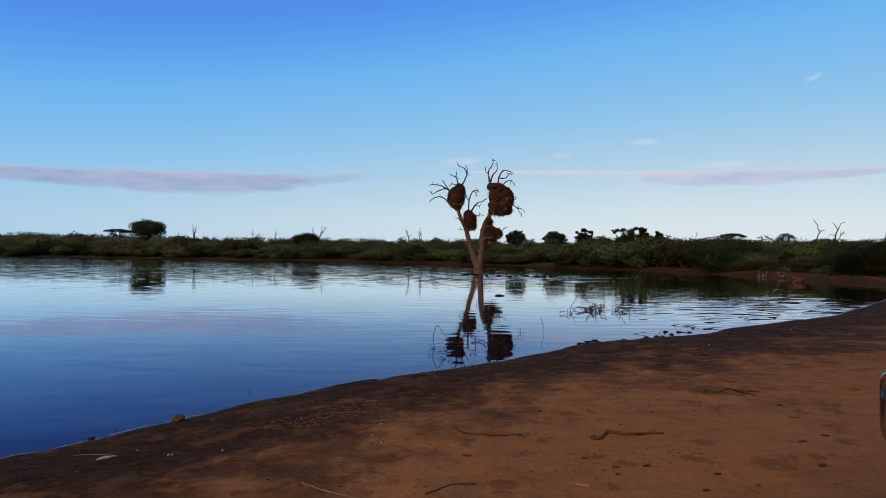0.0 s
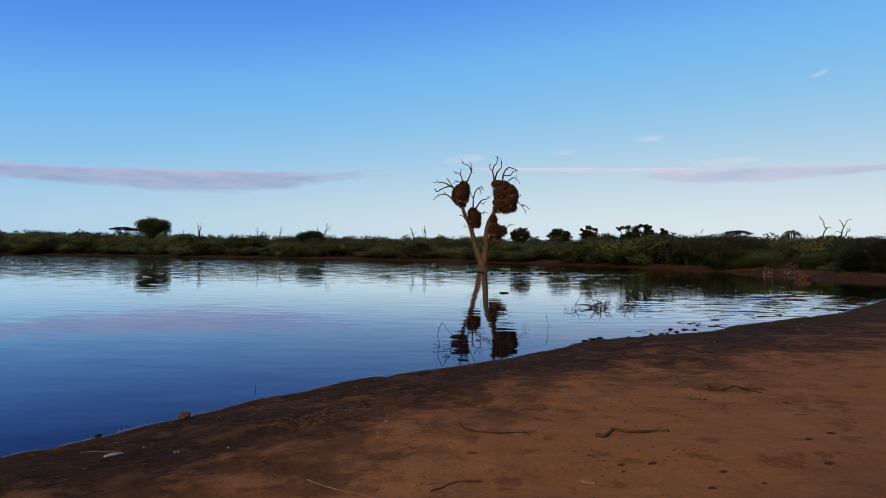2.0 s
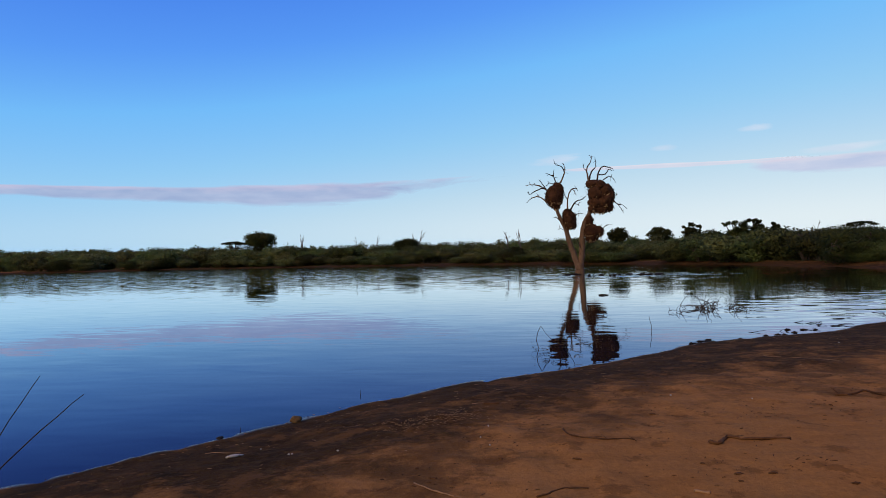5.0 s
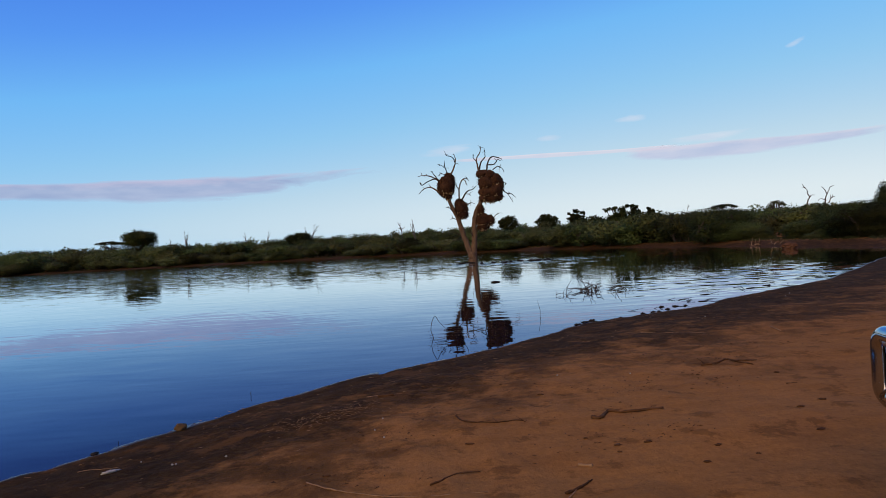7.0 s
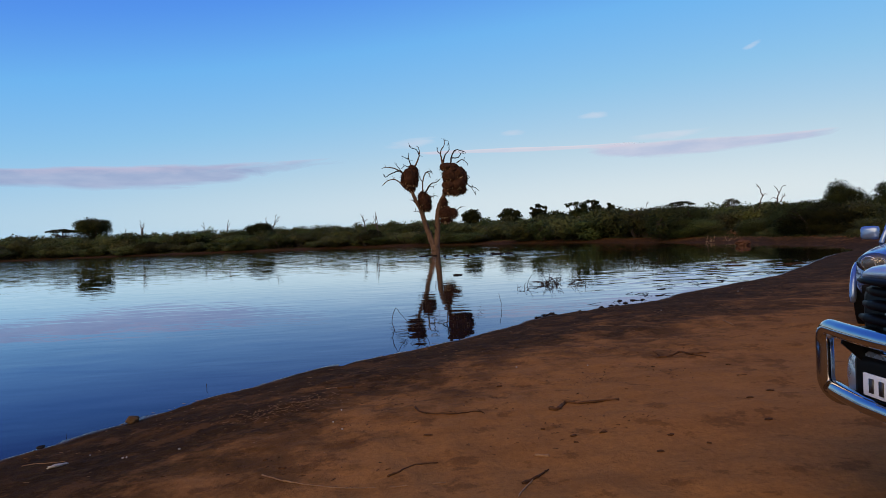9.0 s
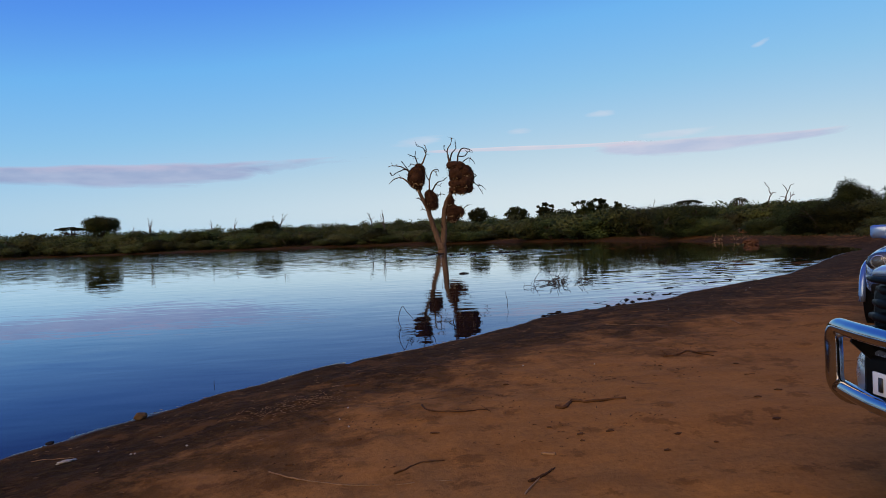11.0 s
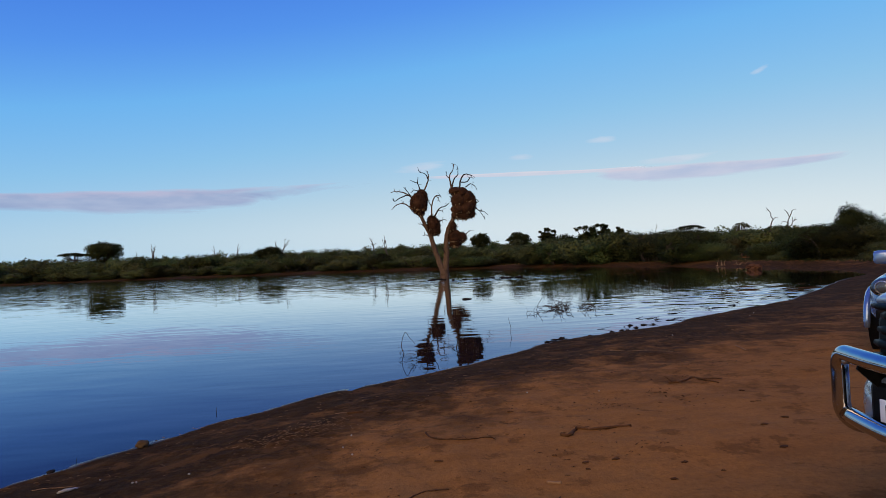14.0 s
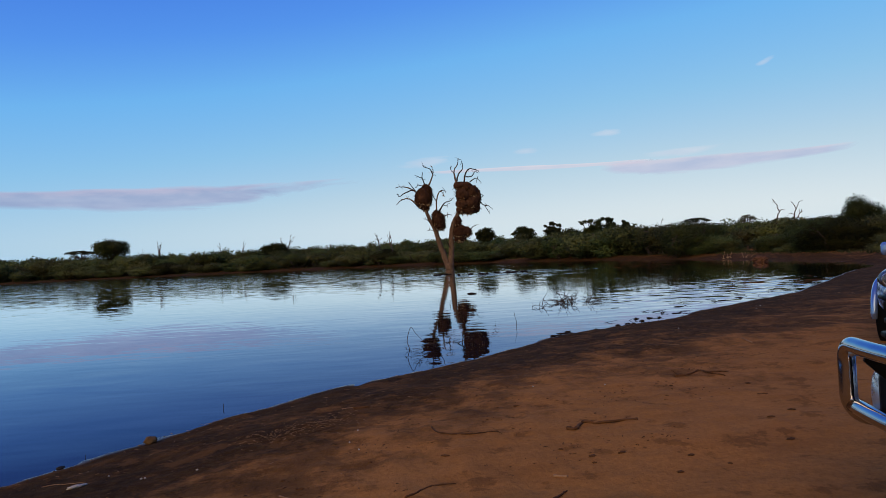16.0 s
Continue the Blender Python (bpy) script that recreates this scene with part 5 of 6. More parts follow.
def near_car():
    car = thing("car", pose(2.225, 2.32, 0.025, 0, 0, 88), "silver-white off-road car with a chrome nudge bar, parked on sand", "car")
    zg = 0.0
    body = Shape().loft([body_ring(y, hw, lo, hi, 3.4 if y > -0.4 else 4.4, crown=cr) for y, hw, lo, hi, cr in (
        (-0.06, 0.46, 0.50, 1.09, 0.0), (-0.085, 0.55, 0.42, 1.15, 0.01), (-0.15, 0.64, 0.36, 1.18, 0.02), (-0.28, 0.74, 0.34, 1.19, 0.03), (-0.52, 0.86, 0.34, 1.18, 0.03),
        (-0.9, 0.925, 0.34, 1.20, 0.04), (-1.45, 0.93, 0.34, 1.23, 0.04), (-2.2, 0.93, 0.34, 1.16, 0.0), (-3.6, 0.93, 0.34, 1.16, 0.0), (-4.4, 0.92, 0.36, 1.16, 0.0), (-4.75, 0.85, 0.42, 1.12, 0.0))])
    part("body", body, M_SILVER, car, "silver-white painted bodywork, dusty low down")
    cabin(car, [(-1.25, 0.86, 1.2, 1.22), (-1.95, 0.84, 1.16, 1.74), (-2.9, 0.84, 1.16, 1.80), (-3.9, 0.83, 1.16, 1.77), (-4.7, 0.80, 1.12, 1.16)], M_SILVER)
    # black grille with horizontal slats and chrome edges
    grille = part("grille", Shape().loft([body_ring(y, hw, lo, hi, 5) for y, hw, lo, hi in ((-0.20, 0.68, 0.74, 1.115), (-0.10, 0.66, 0.74, 1.11), (-0.07, 0.61, 0.76, 1.09))]), M_BLACK, car, "black slatted grille")
    for i in range(5):
        z = 0.79 + 0.067 * i
        part("slat", bow_bar(0.675 - 0.028 * i, -0.012, z, 0.085, 0.046, 0.055), M_GLOSS, grille, "gloss black grille slat")
    part("grille_surround", bow_bar(0.60, 0.0, 1.105, 0.10, 0.032, 0.055), M_GLOSS, grille)
    part("bonnet_lip", Shape().loft([body_ring(y, hw, lo, hi, 3) for y, hw, lo, hi in ((-0.30, 0.72, 1.09, 1.21), (-0.11, 0.65, 1.085, 1.185), (-0.045, 0.59, 1.09, 1.165))]), M_SILVER, car)
    bumper = part("bumper", Shape().loft([body_ring(y, hw, lo, hi, 3.2) for y, hw, lo, hi in ((-0.40, 0.92, 0.40, 0.78), (-0.15, 0.83, 0.41, 0.815), (-0.03, 0.70, 0.43, 0.82), (0.015, 0.625, 0.46, 0.80))]), M_SILVER, car)
    part("air_intake", Shape().box((0, 0.0, 0.615), (1.12, 0.07, 0.285), 0.03), M_BLACK, bumper, "black lower air intake")
    part("bumper_trim", Shape().tube([(0.60, 0.0, 0.800), (0.3, 0.035, 0.785), (0, 0.045, 0.78), (-0.3, 0.035, 0.785), (-0.60, 0.0, 0.800)], 0.013, 8), M_CHROME, bumper)
    for s in (-1, 1):
        lamp = part("headlight", Shape().blob((s * 0.70, -0.34, 1.0), (0.12, 0.12, 0.085), 0.02, 3, 1), M_BRIGHT, car)
        part("lens", Shape().blob((s * 0.705, -0.335, 1.0), (0.13, 0.13, 0.095), 0.02, 3, 1), M_LENS, lamp)
        side_mirror(car, s, -1.62, M_SILVER, 0.93, 1.22)
        flare(car, s, -0.95, 0.42, M_SILVER, 0.92)
        flare(car, s, -3.75, 0.42, M_SILVER, 0.92)
        for y in (-0.95, -3.75):
            wheel(car, s * 0.80, y, 0.37, 0.25)
    # chrome nudge bar: a hoop and a lower cross tube on black brackets
    guard = part("nudge_bar", hoop(), M_CHROME, car, "chrome tubular nudge bar")
    part("cross_tube", Shape().tube([(0.675, 0.07, 0.574), (0.60, 0.085, 0.572), (0.52, 0.10, 0.57), (0.35, 0.125, 0.568), (0, 0.14, 0.568), (-0.35, 0.125, 0.568), (-0.52, 0.10, 0.57), (-0.60, 0.085, 0.572), (-0.675, 0.07, 0.574)], 0.040, 16), M_CHROME, guard)
    for s in (-1, 1):
        plate = Shape()
        for off in (0, 0.012):
            plate.v += [Vector((s * (0.50 + off), y, z)) for y, z in ((0.11, 0.875), (0.125, 0.82), (0.03, 0.73), (-0.04, 0.73), (-0.06, 0.85))]
        plate.f = [(0, 1, 2, 3, 4), (9, 8, 7, 6, 5)] + [(i, (i + 1) % 5, 5 + (i + 1) % 5, 5 + i) for i in range(5)]
        part("bracket", plate, M_BLACK, guard, smooth=False)
        part("bolt", Shape().tube([(s * 0.585, 0.10, 0.845), (s * 0.585, 0.135, 0.845)], 0.014, 6), M_STEEL, guard)
    plate = part("number_plate", Shape().box((0.045, 0.165, 0.680), (0.52, 0.012, 0.098), 0.004), M_PLATE, car, "white number plate with dark bars")
    bars(plate, -0.19, 0.28, 0.174, 0.680, 0.062, 8)
    part("tow_hook", Shape().box((0.16, 0.06, 0.465), (0.05, 0.06, 0.07), 0.012), M_RED, car, "red towing eye")
    return car


def hoop():
    """The bent chrome tube: a wide hoop whose posts turn back under the bumper at the foot."""
    half, top, low, r, wide = 0.69, 0.878, 0.505, 0.085, 0.125

    def bow(x):
        return 0.16 - 0.075 * min(1.0, abs(x) / half) ** 2.2
    foot = bow(half)
    flat = [(half - 0.05, foot - wide - 0.30, low), (half - 0.01, foot - wide - 0.08, low)]
    flat += [(half, foot - wide + wide * math.sin(a), low + wide - wide * math.cos(a)) for a in (radians(9 * k) for k in range(11))]
    flat += [(half - r + r * math.cos(a), bow(half - r + r * math.cos(a)), top - r + r * math.sin(a)) for a in (radians(9 * k) for k in range(11))]
    flat += [(x, bow(x), top) for x in (0.5, 0.4, 0.3, 0.2, 0.1)]
    line = [Vector(p) for p in flat] + [Vector((-x, y, z)) for x, y, z in reversed(flat)]
    # even steps, so that the bends shade cleanly
    path = [line[0]]
    for a, b in zip(line, line[1:]):
        n = max(1, int((b - a).length / 0.02))
        path += [a.lerp(b, k / n) for k in range(1, n + 1)]
    return Shape().tube(path, 0.0405, 20)


def far_car():
    car = thing("car", pose(6.45, 7.11, at_ground(6.9, 7.6, -0.01), 0, 0, 132), "silver-blue off-road car facing the shore, parked on sand", "car")
    body = Shape().loft([body_ring(y, hw, lo, hi, 3.4 if y > -0.4 else 4.2, crown=cr) for y, hw, lo, hi, cr in (
        (0.03, 0.46, 0.46, 0.80, 0.0), (0.0, 0.62, 0.38, 0.90, 0.01), (-0.08, 0.74, 0.34, 0.95, 0.03), (-0.22, 0.83, 0.33, 0.985, 0.05), (-0.45, 0.88, 0.33, 1.01, 0.06),
        (-0.9, 0.90, 0.33, 1.04, 0.06), (-1.35, 0.90, 0.33, 1.07, 0.06), (-2.2, 0.90, 0.33, 1.05, 0.0), (-3.6, 0.90, 0.33, 1.06, 0.0), (-4.3, 0.88, 0.36, 1.08, 0.0), (-4.65, 0.80, 0.42, 1.02, 0.0))])
    part("body", body, M_BLUE, car, "silver-blue metallic bodywork")
    cabin(car, [(-1.35, 0.74, 1.06, 1.08), (-1.95, 0.76, 1.05, 1.60), (-2.8, 0.82, 1.05, 1.68), (-3.8, 0.81, 1.05, 1.66), (-4.6, 0.78, 1.03, 1.08)], M_BLUE)
    grille = part("grille", Shape().box((0, 0.02, 0.76), (0.86, 0.06, 0.17), 0.03), M_BLACK, car, "black grille with a chrome bar")
    part("grille_bar", Shape().box((0, 0.055, 0.77), (0.80, 0.02, 0.035), 0.01), M_CHROME, grille)
    part("air_intake", Shape().box((0, 0.01, 0.50), (0.9, 0.06, 0.14), 0.03), M_BLACK, car, "black lower air intake")
    for s in (-1, 1):
        lamp = part("headlight", Shape().blob((s * 0.595, -0.072, 0.862), (0.185, 0.105, 0.122), 0.0, 4, 1), M_HOUSING, car, "clear headlight with bright reflectors in a dark housing")
        for cx, cy, r in ((0.650, 0.005, 0.082), (0.520, 0.030, 0.060)):
            bowl = [[(s * cx + k * r * math.cos(a), cy + y, 0.864 + k * r * math.sin(a)) for a in (math.tau * i / 11 for i in range(11))]
                    for k, y in ((1.06, -0.02), (1.06, 0.012), (1.0, 0.016), (0.94, 0.008), (0.72, -0.024), (0.42, -0.045), (0.20, -0.052))]
            part("reflector", Shape().loft(bowl), M_BRIGHT, lamp, smooth=False)
            part("bulb", Shape().blob((s * cx, cy - 0.035, 0.864), (r * 0.20, 0.022, r * 0.20), 0.0, 2), M_PLATE, lamp)
        part("reflector_trim", Shape().box((s * 0.595, 0.0, 0.778), (0.22, 0.03, 0.018), 0.006), M_CHROME, lamp)
        part("lens", Shape().blob((s * 0.595, -0.042, 0.862), (0.192, 0.118, 0.128), 0.0, 4, 1), M_LENS, lamp)
        part("fog_recess", Shape().box((s * 0.66, -0.045, 0.52), (0.16, 0.10, 0.13), 0.03), M_BLACK, car)
        side_mirror(car, s, -1.5, M_BLUE, 0.76, 1.205)
        flare(car, s, -0.78, 0.43, M_BLUE, 0.90)
        flare(car, s, -3.55, 0.43, M_BLUE, 0.90)
        for y in (-0.78, -3.55):
            wheel(car, s * 0.79, y, 0.36, 0.24)
    plate = part("number_plate", Shape().box((0.0, 0.06, 0.62), (0.52, 0.012, 0.112), 0.004), M_PLATE, car, "white number plate with dark bars")
    bars(plate, -0.235, 0.235, 0.069, 0.62, 0.068, 8)
    return car


near_car()
far_car()


# ---- sticks and litter on the sand ----
def stick(points, r0, r1, material, label, seed, name="stick", twigs=0, group="sticks on the sand"):
    """A crooked stick that lies on the ground along the given plan points."""
    rng = random.Random(seed)
    r0, r1 = r0 * 0.8, r1 * 0.75
    x0, y0 = points[0]
    base = at_ground(x0, y0)
    pts = [(x - x0, y - y0, at_ground(x, y) - base + r0 * 0.6) for x, y in points]
    s = Shape()
    path = wiggly(pts, 5, r0 * 0.30, rng)
    s.tube(path, [r * rng.uniform(0.78, 1.15) for r in taper(len(path), r0, r1)], 7)
    for _ in range(twigs):
        a = path[rng.randrange(1, len(path) - 1)]
        d = Vector((rng.gauss(0, 1), rng.gauss(0, 1), rng.uniform(0.0, 0.35))).normalized()
        b = a + d * rng.uniform(0.06, 0.2)
        s.tube([a, (a + b) / 2, b], [r1 * 0.8, r1 * 0.6, r1 * 0.3], 5)
    return single(name, s, material, pose(x0, y0, base), label, "stick", group)


stick([(1.28, 5.24), (1.33, 5.20), (1.42, 5.34), (1.47, 5.39), (1.59, 5.35), (1.92, 5.35)], 0.021, 0.012, M_STICK, "short crooked brown stick on red sand", 1)
stick([(2.98, 7.05), (3.14, 7.07), (3.34, 7.21), (3.35, 7.02), (3.45, 6.82)], 0.018, 0.009, M_STICK, "dark branched stick half sunk in sand", 2, twigs=5)
stick([(3.34, 7.08), (3.46, 7.03), (3.6, 7.03)], 0.012, 0.006, M_STICK, "thin dark twig beside a branched stick", 15, twigs=2)
stick([(0.16, 5.67), (0.23, 5.42), (0.46, 5.32), (0.66, 5.35), (0.73, 5.26)], 0.010, 0.005, M_STICK, "thin dark twig lying on sand", 3, twigs=4)
stick([(-0.92, 4.34), (-0.76, 4.19), (-0.6, 4.09), (-0.41, 3.99), (-0.23, 3.91), (-0.02, 3.88), (0.29, 3.87)], 0.0075, 0.004, M_PALESTICK, "long thin pale stick curving over red sand", 4)
stick([(-0.07, 4.05), (0.0, 4.1), (0.07, 4.21), (0.15, 4.27), (0.27, 4.29)], 0.009, 0.005, M_STICK, "short dark twig on red sand", 5)
stick([(0.67, 3.49), (0.72, 3.61), (0.83, 3.8)], 0.007, 0.005, M_PALESTICK, "pale bare twig on red sand", 6)
stick([(0.74, 3.72), (0.83, 3.8), (0.90, 3.88), (0.95, 3.94)], 0.014, 0.006, M_STICK, "dark forked twig on red sand", 16)
stick([(0.93, 4.23), (1.01, 4.17)], 0.012, 0.013, M_PALESTICK, "short pale wood chip on red sand", 7)
stick([(-3.08, 5.4), (-3.0, 5.43), (-2.89, 5.4), (-2.74, 5.41)], 0.0045, 0.003, M_PALESTICK, "bleached thin stick on dark mud", 8)
stick([(3.33, 10.18), (3.67, 9.83), (4.05, 9.4)], 0.006, 0.004, M_PALESTICK, "long thin pale stick on dark mud", 9)
stick([(4.99, 9.31), (4.93, 8.93)], 0.012, 0.008, M_PALESTICK, "bleached short stick on sand", 11)
stick([(3.27, 5.86), (3.37, 5.85)], 0.008, 0.006, M_STICK, "short dark twig on red sand", 12)
stick([(-0.66, 7.01), (-0.48, 7.01)], 0.020, 0.016, M_STICK, "short dark log on mud", 14)
stick([(-0.8, 7.12), (-0.4, 7.1)], 0.008, 0.005, M_PALESTICK, "pale twig beside a short log", 17)


def litter():
    rng = random.Random(44)
    z = at_ground(-2.73, 5.25)
    single("litter", Shape().blob((0, 0, 0.012), (0.06, 0.022, 0.012), 0.5, 3, 3, 2.4).blob((0.05, 0.01, 0.008), (0.04, 0.014, 0.009), 0.5, 2, 4), M_WHITE,
           pose(-2.73, 5.25, z, 0, 0, 35), "scrap of white litter on dark mud", "litter")
    single("stone", Shape().blob((0, 0, 0.03), (0.068, 0.055, 0.042), 0.26, 3, 9), M_STONE, pose(-2.73, 6.72, at_ground(-2.73, 6.72), 0, 0, 10),
           "rounded brown stone at the water's edge", "stone")
    single("stone", Shape().blob((0, 0, 0.012), (0.035, 0.03, 0.016), 0.25, 3, 10), M_ROCK, pose(-3.28, 6.05, at_ground(-3.28, 6.05), 0, 0, 40),
           "small dark stone at the water's edge", "stone")
    for i, (x, y) in enumerate([(-2.59, 5.51), (-2.21, 5.24), (-2.18, 5.24), (-0.56, 5.53), (-0.52, 5.91), (-0.46, 5.28), (4.99, 11.58), (7.91, 14.09), (8.37, 14.74), (1.38, 7.22), (2.13, 6.92), (-1.78, 5.28)]):
        single("pebble", Shape().blob((0, 0, 0.006), (rng.uniform(0.005, 0.010) * (0.5 + 0.12 * y), 0.005 * (0.6 + 0.14 * y), 0.006 * (0.6 + 0.1 * y)), 0.3, 2, 20 + i), M_WHITE,
               pose(x, y, at_ground(x, y), 0, 0, rng.uniform(0, 180)), "small pale pebble on dark mud", "pebble", "pale pebbles on the shore")
    # trodden crumbs of mud, dung and straw: far too many to count
    clods, straw = Shape(), Shape()
    for i in range(3400):
        u = rng.random()
        k = rng.uniform(0, 1) ** 1.4
        # a band along the near shore
        x = -4.2 + 16 * k + rng.gauss(0, 0.3)
        y = np.interp(x, [p[0] for p in NEAR_SHORE], [p[1] for p in NEAR_SHORE]) - abs(rng.gauss(0, 1.7)) - 0.05
        if math.hypot(x, y) < 3.4 or x > 1.6 and y < 4.2:
            continue
        g = at_ground(x, y)
        if u < 0.5:
            s = rng.uniform(0.003, 0.010) * (1 + 0.05 * y)
            p = Vector((x, y, g + s * 0.1))
            base = len(clods.v)
            turn, long = rng.uniform(0, math.pi), rng.uniform(1.0, 2.2)
            for k in range(5):
                q = turn + math.tau * k / 5 + rng.uniform(-0.4, 0.4)
                clods.v.append(p + Vector((math.cos(q) * s * long, math.sin(q) * s, -0.2 * s)) * rng.uniform(0.7, 1.2))
                clods.v[-1].z = p.z - 0.2 * s
            clods.v.append(p + Vector((rng.gauss(0, 0.3) * s, rng.gauss(0, 0.3) * s, s * rng.uniform(0.3, 0.7))))
            clods.f += [(base + k, base + (k + 1) % 5, base + 5) for k in range(5)]
        elif u < 0.64:
            a = rng.uniform(0, math.pi)
            d = Vector((math.cos(a), math.sin(a) * 0.6, rng.uniform(-0.02, 0.12))) * rng.uniform(0.015, 0.06)
            p = Vector((x, y, g + 0.008))
            straw.tube([p, p + d * 0.5 + Vector((0, 0, 0.001)), p + d], [0.0022, 0.0022, 0.0014], 3, False)
    single("mud_clods", clods, M_CLOD, Matrix(), "small dark crumbs of mud scattered on the shore", "debris", kind="stuff", smooth=True)
    single("straw_bits", straw, M_PALESTICK, Matrix(), "bits of dry straw strewn on the shore", "debris", kind="stuff")


litter()


def trodden_bits():
    """Dark flat crumbs of dung and trodden earth on the sand."""
    rng = random.Random(77)
    spots = [(2.84, 4.47), (2.80, 4.41), (3.23, 5.25), (2.92, 5.03), (3.48, 6.4), (1.94, 4.36), (2.12, 4.16), (1.50, 4.51), (2.77, 6.66), (0.23, 4.84),
             (-0.35, 4.91), (-0.8, 4.45), (-0.97, 4.69), (1.28, 4.52), (1.26, 4.39), (1.03, 6.3), (1.74, 4.07), (1.11, 4.77), (2.77, 4.53)]
    for i, (x, y) in enumerate(spots):
        if shore_distance(x, y) < 0.8 or x > 0.62 * y:
            continue
        w = rng.uniform(0.015, 0.036)
        single("dung", Shape().blob((0, 0, 0.004), (w, w * rng.uniform(0.35, 0.6), 0.007), 0.6, 3, i, 2.6), M_STICK,
               pose(x, y, at_ground(x, y), 0, 0, rng.uniform(-25, 25)), "flat dark crumb of dung on red sand", "dung", "dung crumbs on the sand")
    # slivers of bark and dry dung, in loose drifts
    slivers = Shape()
    for _ in range(46):
        cx, cy = rng.uniform(-1.3, 4.4), rng.uniform(4.0, 8.4)
        if cx > 0.58 * cy or shore_distance(cx, cy) < 1.0:
            continue
        for _ in range(rng.randrange(5, 22)):
            x, y = cx + rng.gauss(0, 0.20), cy + rng.gauss(0, 0.13)
            a, length = rng.gauss(0.1, 0.7), rng.uniform(0.008, 0.05)
            d = Vector((math.cos(a), math.sin(a), rng.uniform(-0.05, 0.12))) * length
            p = Vector((x, y, at_ground(x, y) + 0.002))
            slivers.tube([p, p + d * 0.5 + Vector((0, 0, 0.002)), p + d], [0.0016, rng.uniform(0.002, 0.0045), 0.001], 4, False)
    single("bark_slivers", slivers, M_STICK, Matrix(), "slivers of dark bark strewn on red sand", "debris", kind="stuff")
    straw = Shape()
    for _ in range(260):
        k = rng.random()
        x, y = -1.45 + 0.75 * k + rng.gauss(0, 0.16), 5.98 + 0.65 * k + rng.gauss(0, 0.15)
        a = rng.uniform(0, math.pi)
        d = Vector((math.cos(a), math.sin(a) * 0.6, rng.uniform(0.0, 0.3))) * rng.uniform(0.012, 0.045)
        p = Vector((x, y, at_ground(x, y) + 0.006))
        straw.tube([p, p + d * 0.5 + Vector((0, 0, 0.001)), p + d], [0.0026, 0.0024, 0.0016], 3, False)
    single("straw_patch", straw, M_PALESTICK, Matrix(), "patch of trodden dry straw on the mud", "debris", kind="stuff")


trodden_bits()


# ---- drowned brushwood and stalks in the shallows ----
def brushwood(x, y, w, h, count, seed, label, r=0.009, z=WATER, wood=M_TWIG):
    rng = random.Random(seed)
    ob = thing("brushwood", pose(x, y, z), label, "branches")
    for i in range(count):
        a = Vector((rng.gauss(0, w * 0.33), rng.gauss(0, w * 0.22), rng.uniform(-0.12, 0.05)))
        d = Vector((rng.gauss(0, 1.0), rng.gauss(0, 0.4), rng.uniform(0.05, 0.8))).normalized() * rng.uniform(0.5, 1.4) * h
        b = a + d
        c = b + (d * rng.uniform(0.3, 0.8) + Vector((rng.gauss(0, 0.3), rng.gauss(0, 0.3), rng.uniform(-0.5, 0.15))) * h * 0.6)
        tw = Shape()
        path = wiggly([a, (a + b) / 2 + Vector((0, 0, 0.08 * h)), b, c], 3, 0.015, rng)
        tw.tube(path, taper(len(path), r, r * 0.35), 5)
        part("twig", tw, wood, ob)
    return ob


brushwood(5.10, 20.3, 1.15, 0.33, 46, 101, "tangle of dead branches standing in shallow water", 0.011)
brushwood(5.05, 20.5, 0.75, 0.12, 34, 106, "flat mat of dead twigs lying on the water")
brushwood(3.95, 19.0, 0.5, 0.26, 7, 102, "few bent dead branches standing in shallow water")
brushwood(5.95, 19.9, 0.3, 0.22, 8, 107, "clump of upright dead twigs in shallow water")
brushwood(11.1, 26.6, 0.7, 0.45, 7, 103, "thin dead twigs standing in shallow water")
brushwood(0.62, 12.7, 0.6, 0.24, 8, 104, "low dead twigs sticking out of the shallows", 0.011)
brushwood(12.6, 24.0, 1.2, 0.3, 6, 105, "low dead twigs near the muddy spit")

brushwood(27.0, 52.6, 1.3, 0.38, 9, 108, "bleached pale twigs on the far bank", 0.022, at_ground(27.0, 52.6), M_STRAW)
brushwood(27.6, 50.4, 0.5, 0.32, 4, 109, "few bleached twigs on the far bank", 0.022, at_ground(27.6, 50.4), M_STRAW)


def stalk(x, y, pts, r, label, seed):
    rng = random.Random(seed)
    s = Shape()
    path = wiggly(pts, 4, r * 0.35, rng)
    s.tube(path, taper(len(path), r * 0.8, r * 0.4), 5)
    single("reed_stalk", s, M_TWIG, pose(x, y, WATER), label, "reed", "stalks in the shallows")


stalk(-0.03, 12.2, [(0.06, 0, -0.15), (-0.05, 0, 0.15), (0.03, 0, 0.42), (0.12, 0, 0.30), (0.24, 0, 0.16)], 0.009, "dark reed stalk bent over above the water", 1)
stalk(0.38, 12.0, [(0, 0, -0.1), (0.08, 0, 0.35), (0.16, 0, 0.75)], 0.005, "thin leaning reed stalk in the shallows", 2)
stalk(2.42, 14.6, [(0.0, 0, -0.15), (0.03, 0, 0.1), (0.0, 0, 0.25), (-0.02, 0, 0.36)], 0.008, "short crooked reed stalk in the water", 3)
stalk(-2.40, 8.15, [(0.0, 0, -0.1), (0.0, 0, 0.03), (0.004, 0, 0.06)], 0.006, "short dark stalk sticking out of the water", 4)
stalk(-3.21, 6.36, [(0.0, 0, -0.1), (0.0, 0, 0.02), (0.004, 0, 0.035)], 0.004, "short dark stalk at the water's edge", 5)


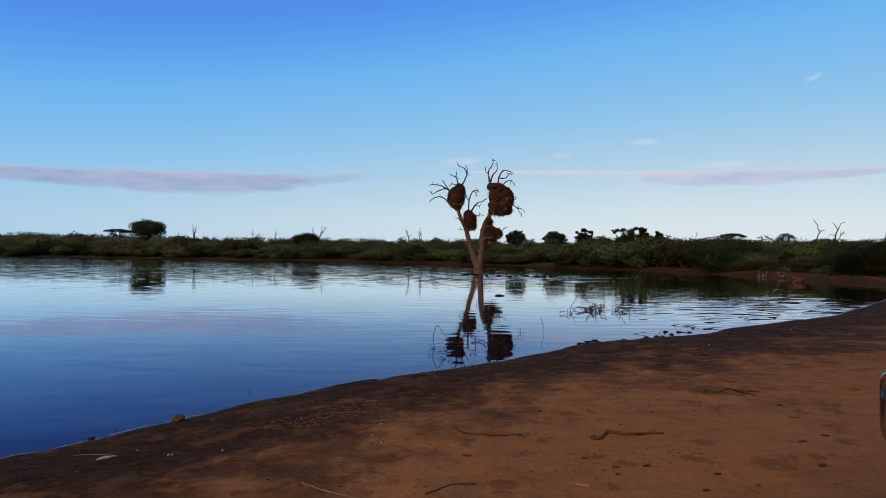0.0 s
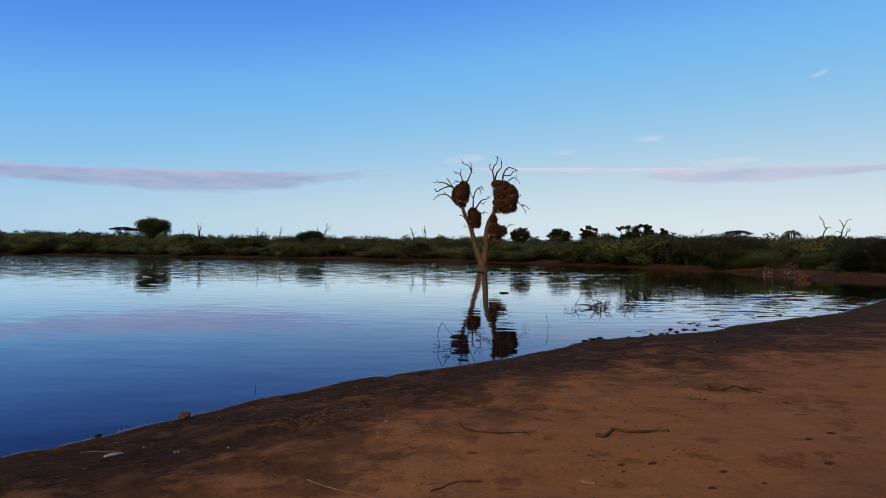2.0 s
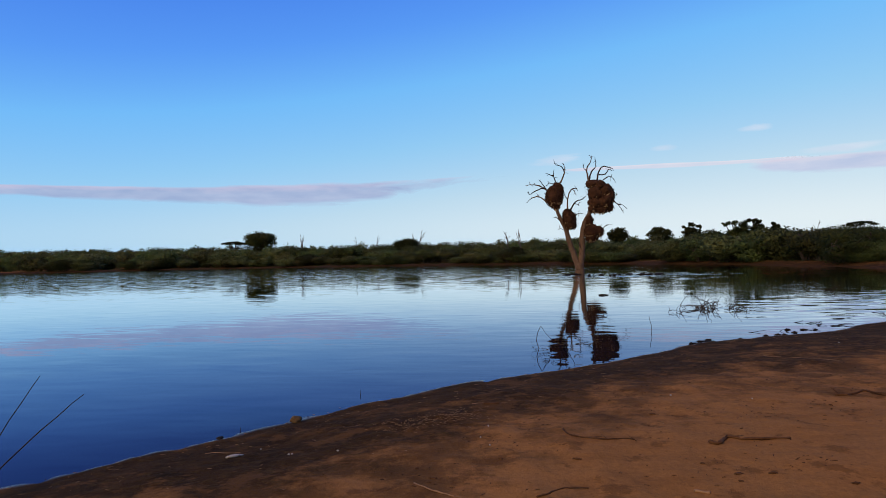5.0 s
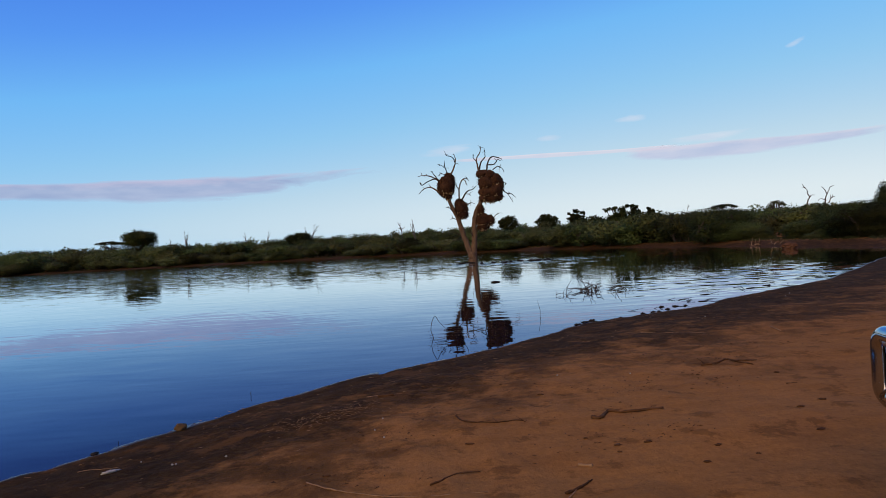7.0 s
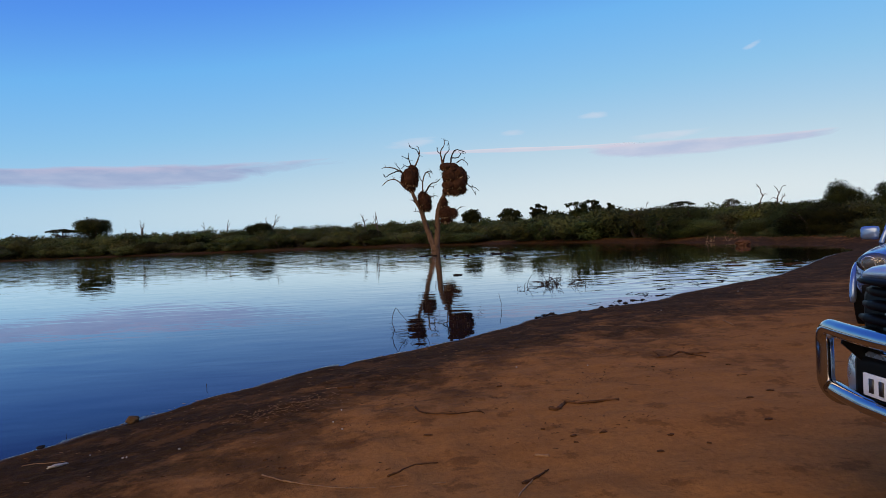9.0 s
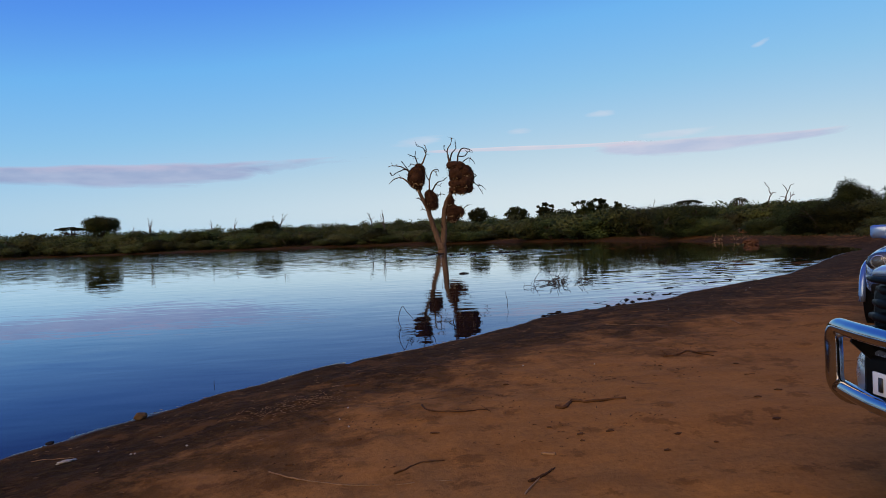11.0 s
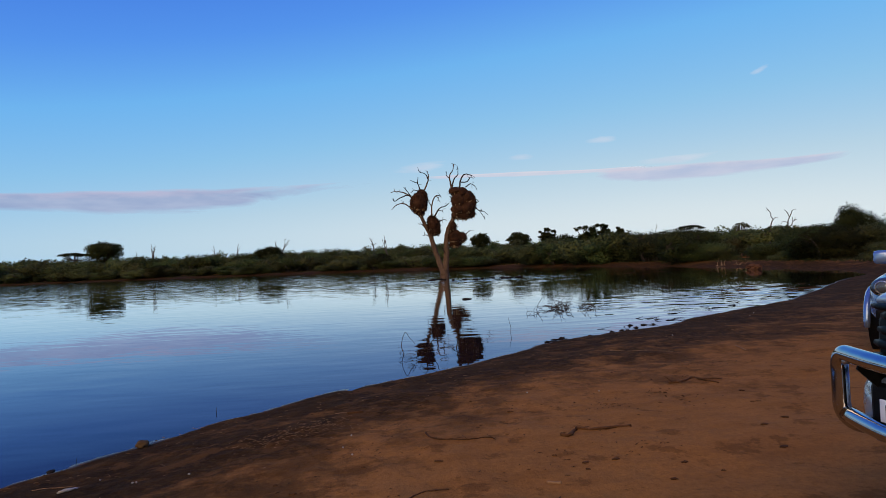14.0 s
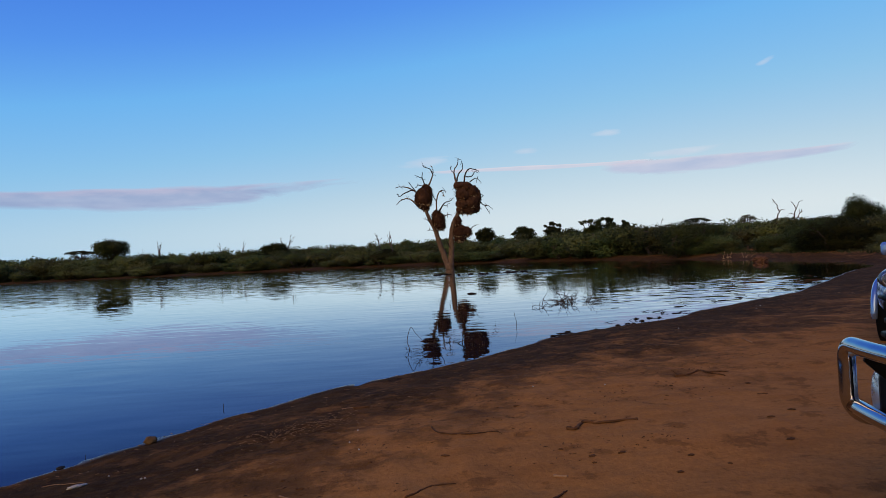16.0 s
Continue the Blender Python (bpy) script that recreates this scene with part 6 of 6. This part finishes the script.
def flotsam():
    rng = random.Random(55)
    bits = [(2.86, 12.71), (3.03, 12.76), (3.29, 13.2), (3.93, 13.3), (4.55, 13.72), (4.84, 13.92), (4.95, 13.86), (5.34, 14.77), (5.3, 14.28), (5.65, 14.74), (5.89, 14.74)]
    slabs = [(7.32, 16.92), (6.58, 15.4), (9.03, 17.9), (10.71, 20.78), (9.79, 18.4), (13.5, 21.3), (3.2, 13.05), (2.95, 12.75)]
    for i, (x, y) in enumerate(bits + slabs):
        w = rng.uniform(0.035, 0.065) if i < len(bits) else rng.uniform(0.10, 0.17)
        single("driftwood", Shape().blob((0, 0, 0), (w, w * (0.55 if i < len(bits) else 0.16), 0.020 if i < len(bits) else 0.012), 0.9, 3, i, 2.5), M_ROCK,
               pose(x, y, WATER + 0.006, 0, 0, rng.uniform(-20, 20)), "dark wet driftwood scrap floating at the shore", "driftwood", "driftwood along the shore")


flotsam()


def floating_twigs():
    """Thin dark twigs that lie in the shallows of the bay."""
    rng = random.Random(58)
    for i in range(28):
        x = rng.uniform(4.5, 15.0)
        shore = np.interp(x, [p[0] for p in NEAR_SHORE], [p[1] for p in NEAR_SHORE])
        y = shore + 0.25 + abs(rng.gauss(0, 0.9))
        a, size = rng.gauss(0.1, 0.5), rng.uniform(0.08, 0.42)
        s = Shape()
        for k in range(rng.choice((1, 1, 1, 2))):
            turn = a + rng.gauss(0, 0.35)
            d = Vector((math.cos(turn), math.sin(turn), 0)) * size * rng.uniform(0.6, 1.0)
            path = wiggly([-d * 0.5 + Vector((0, 0.03 * k, -0.01)), Vector((0, rng.gauss(0, 0.03), rng.uniform(0.0, 0.03))), d * 0.5 + Vector((0, 0.04 * k, rng.uniform(-0.01, 0.05)))], 3, 0.004, rng)
            s.tube(path, taper(len(path), rng.uniform(0.005, 0.009), 0.003), 5)
        single("floating_twig", s, M_ROCK, pose(x, y, WATER + 0.008), "thin dark twig lying in the shallow water", "twig", "twigs in the shallows")


floating_twigs()


def sapling():
    """Two thin bare shoots that rise beside the place where the camera stands."""
    ob = thing("sapling", pose(-3.42, 3.0, at_ground(-3.42, 3.0)), "bare sapling with two thin dark shoots", "sapling")
    rng = random.Random(6)
    for end, bend in (((0.76, 0.0, 1.05), 0.03), ((1.0, 0.02, 0.95), 0.07), ((0.30, 0.1, 0.6), 0.03)):
        e = Vector(end)
        path = wiggly([(0, 0, -0.05), (e.x * 0.45, 0, e.z * (0.45 + bend)), e], 6, 0.004, rng)
        part("shoot", Shape().tube(path, taper(len(path), 0.006, 0.0018), 6), M_TWIG, ob)


sapling()
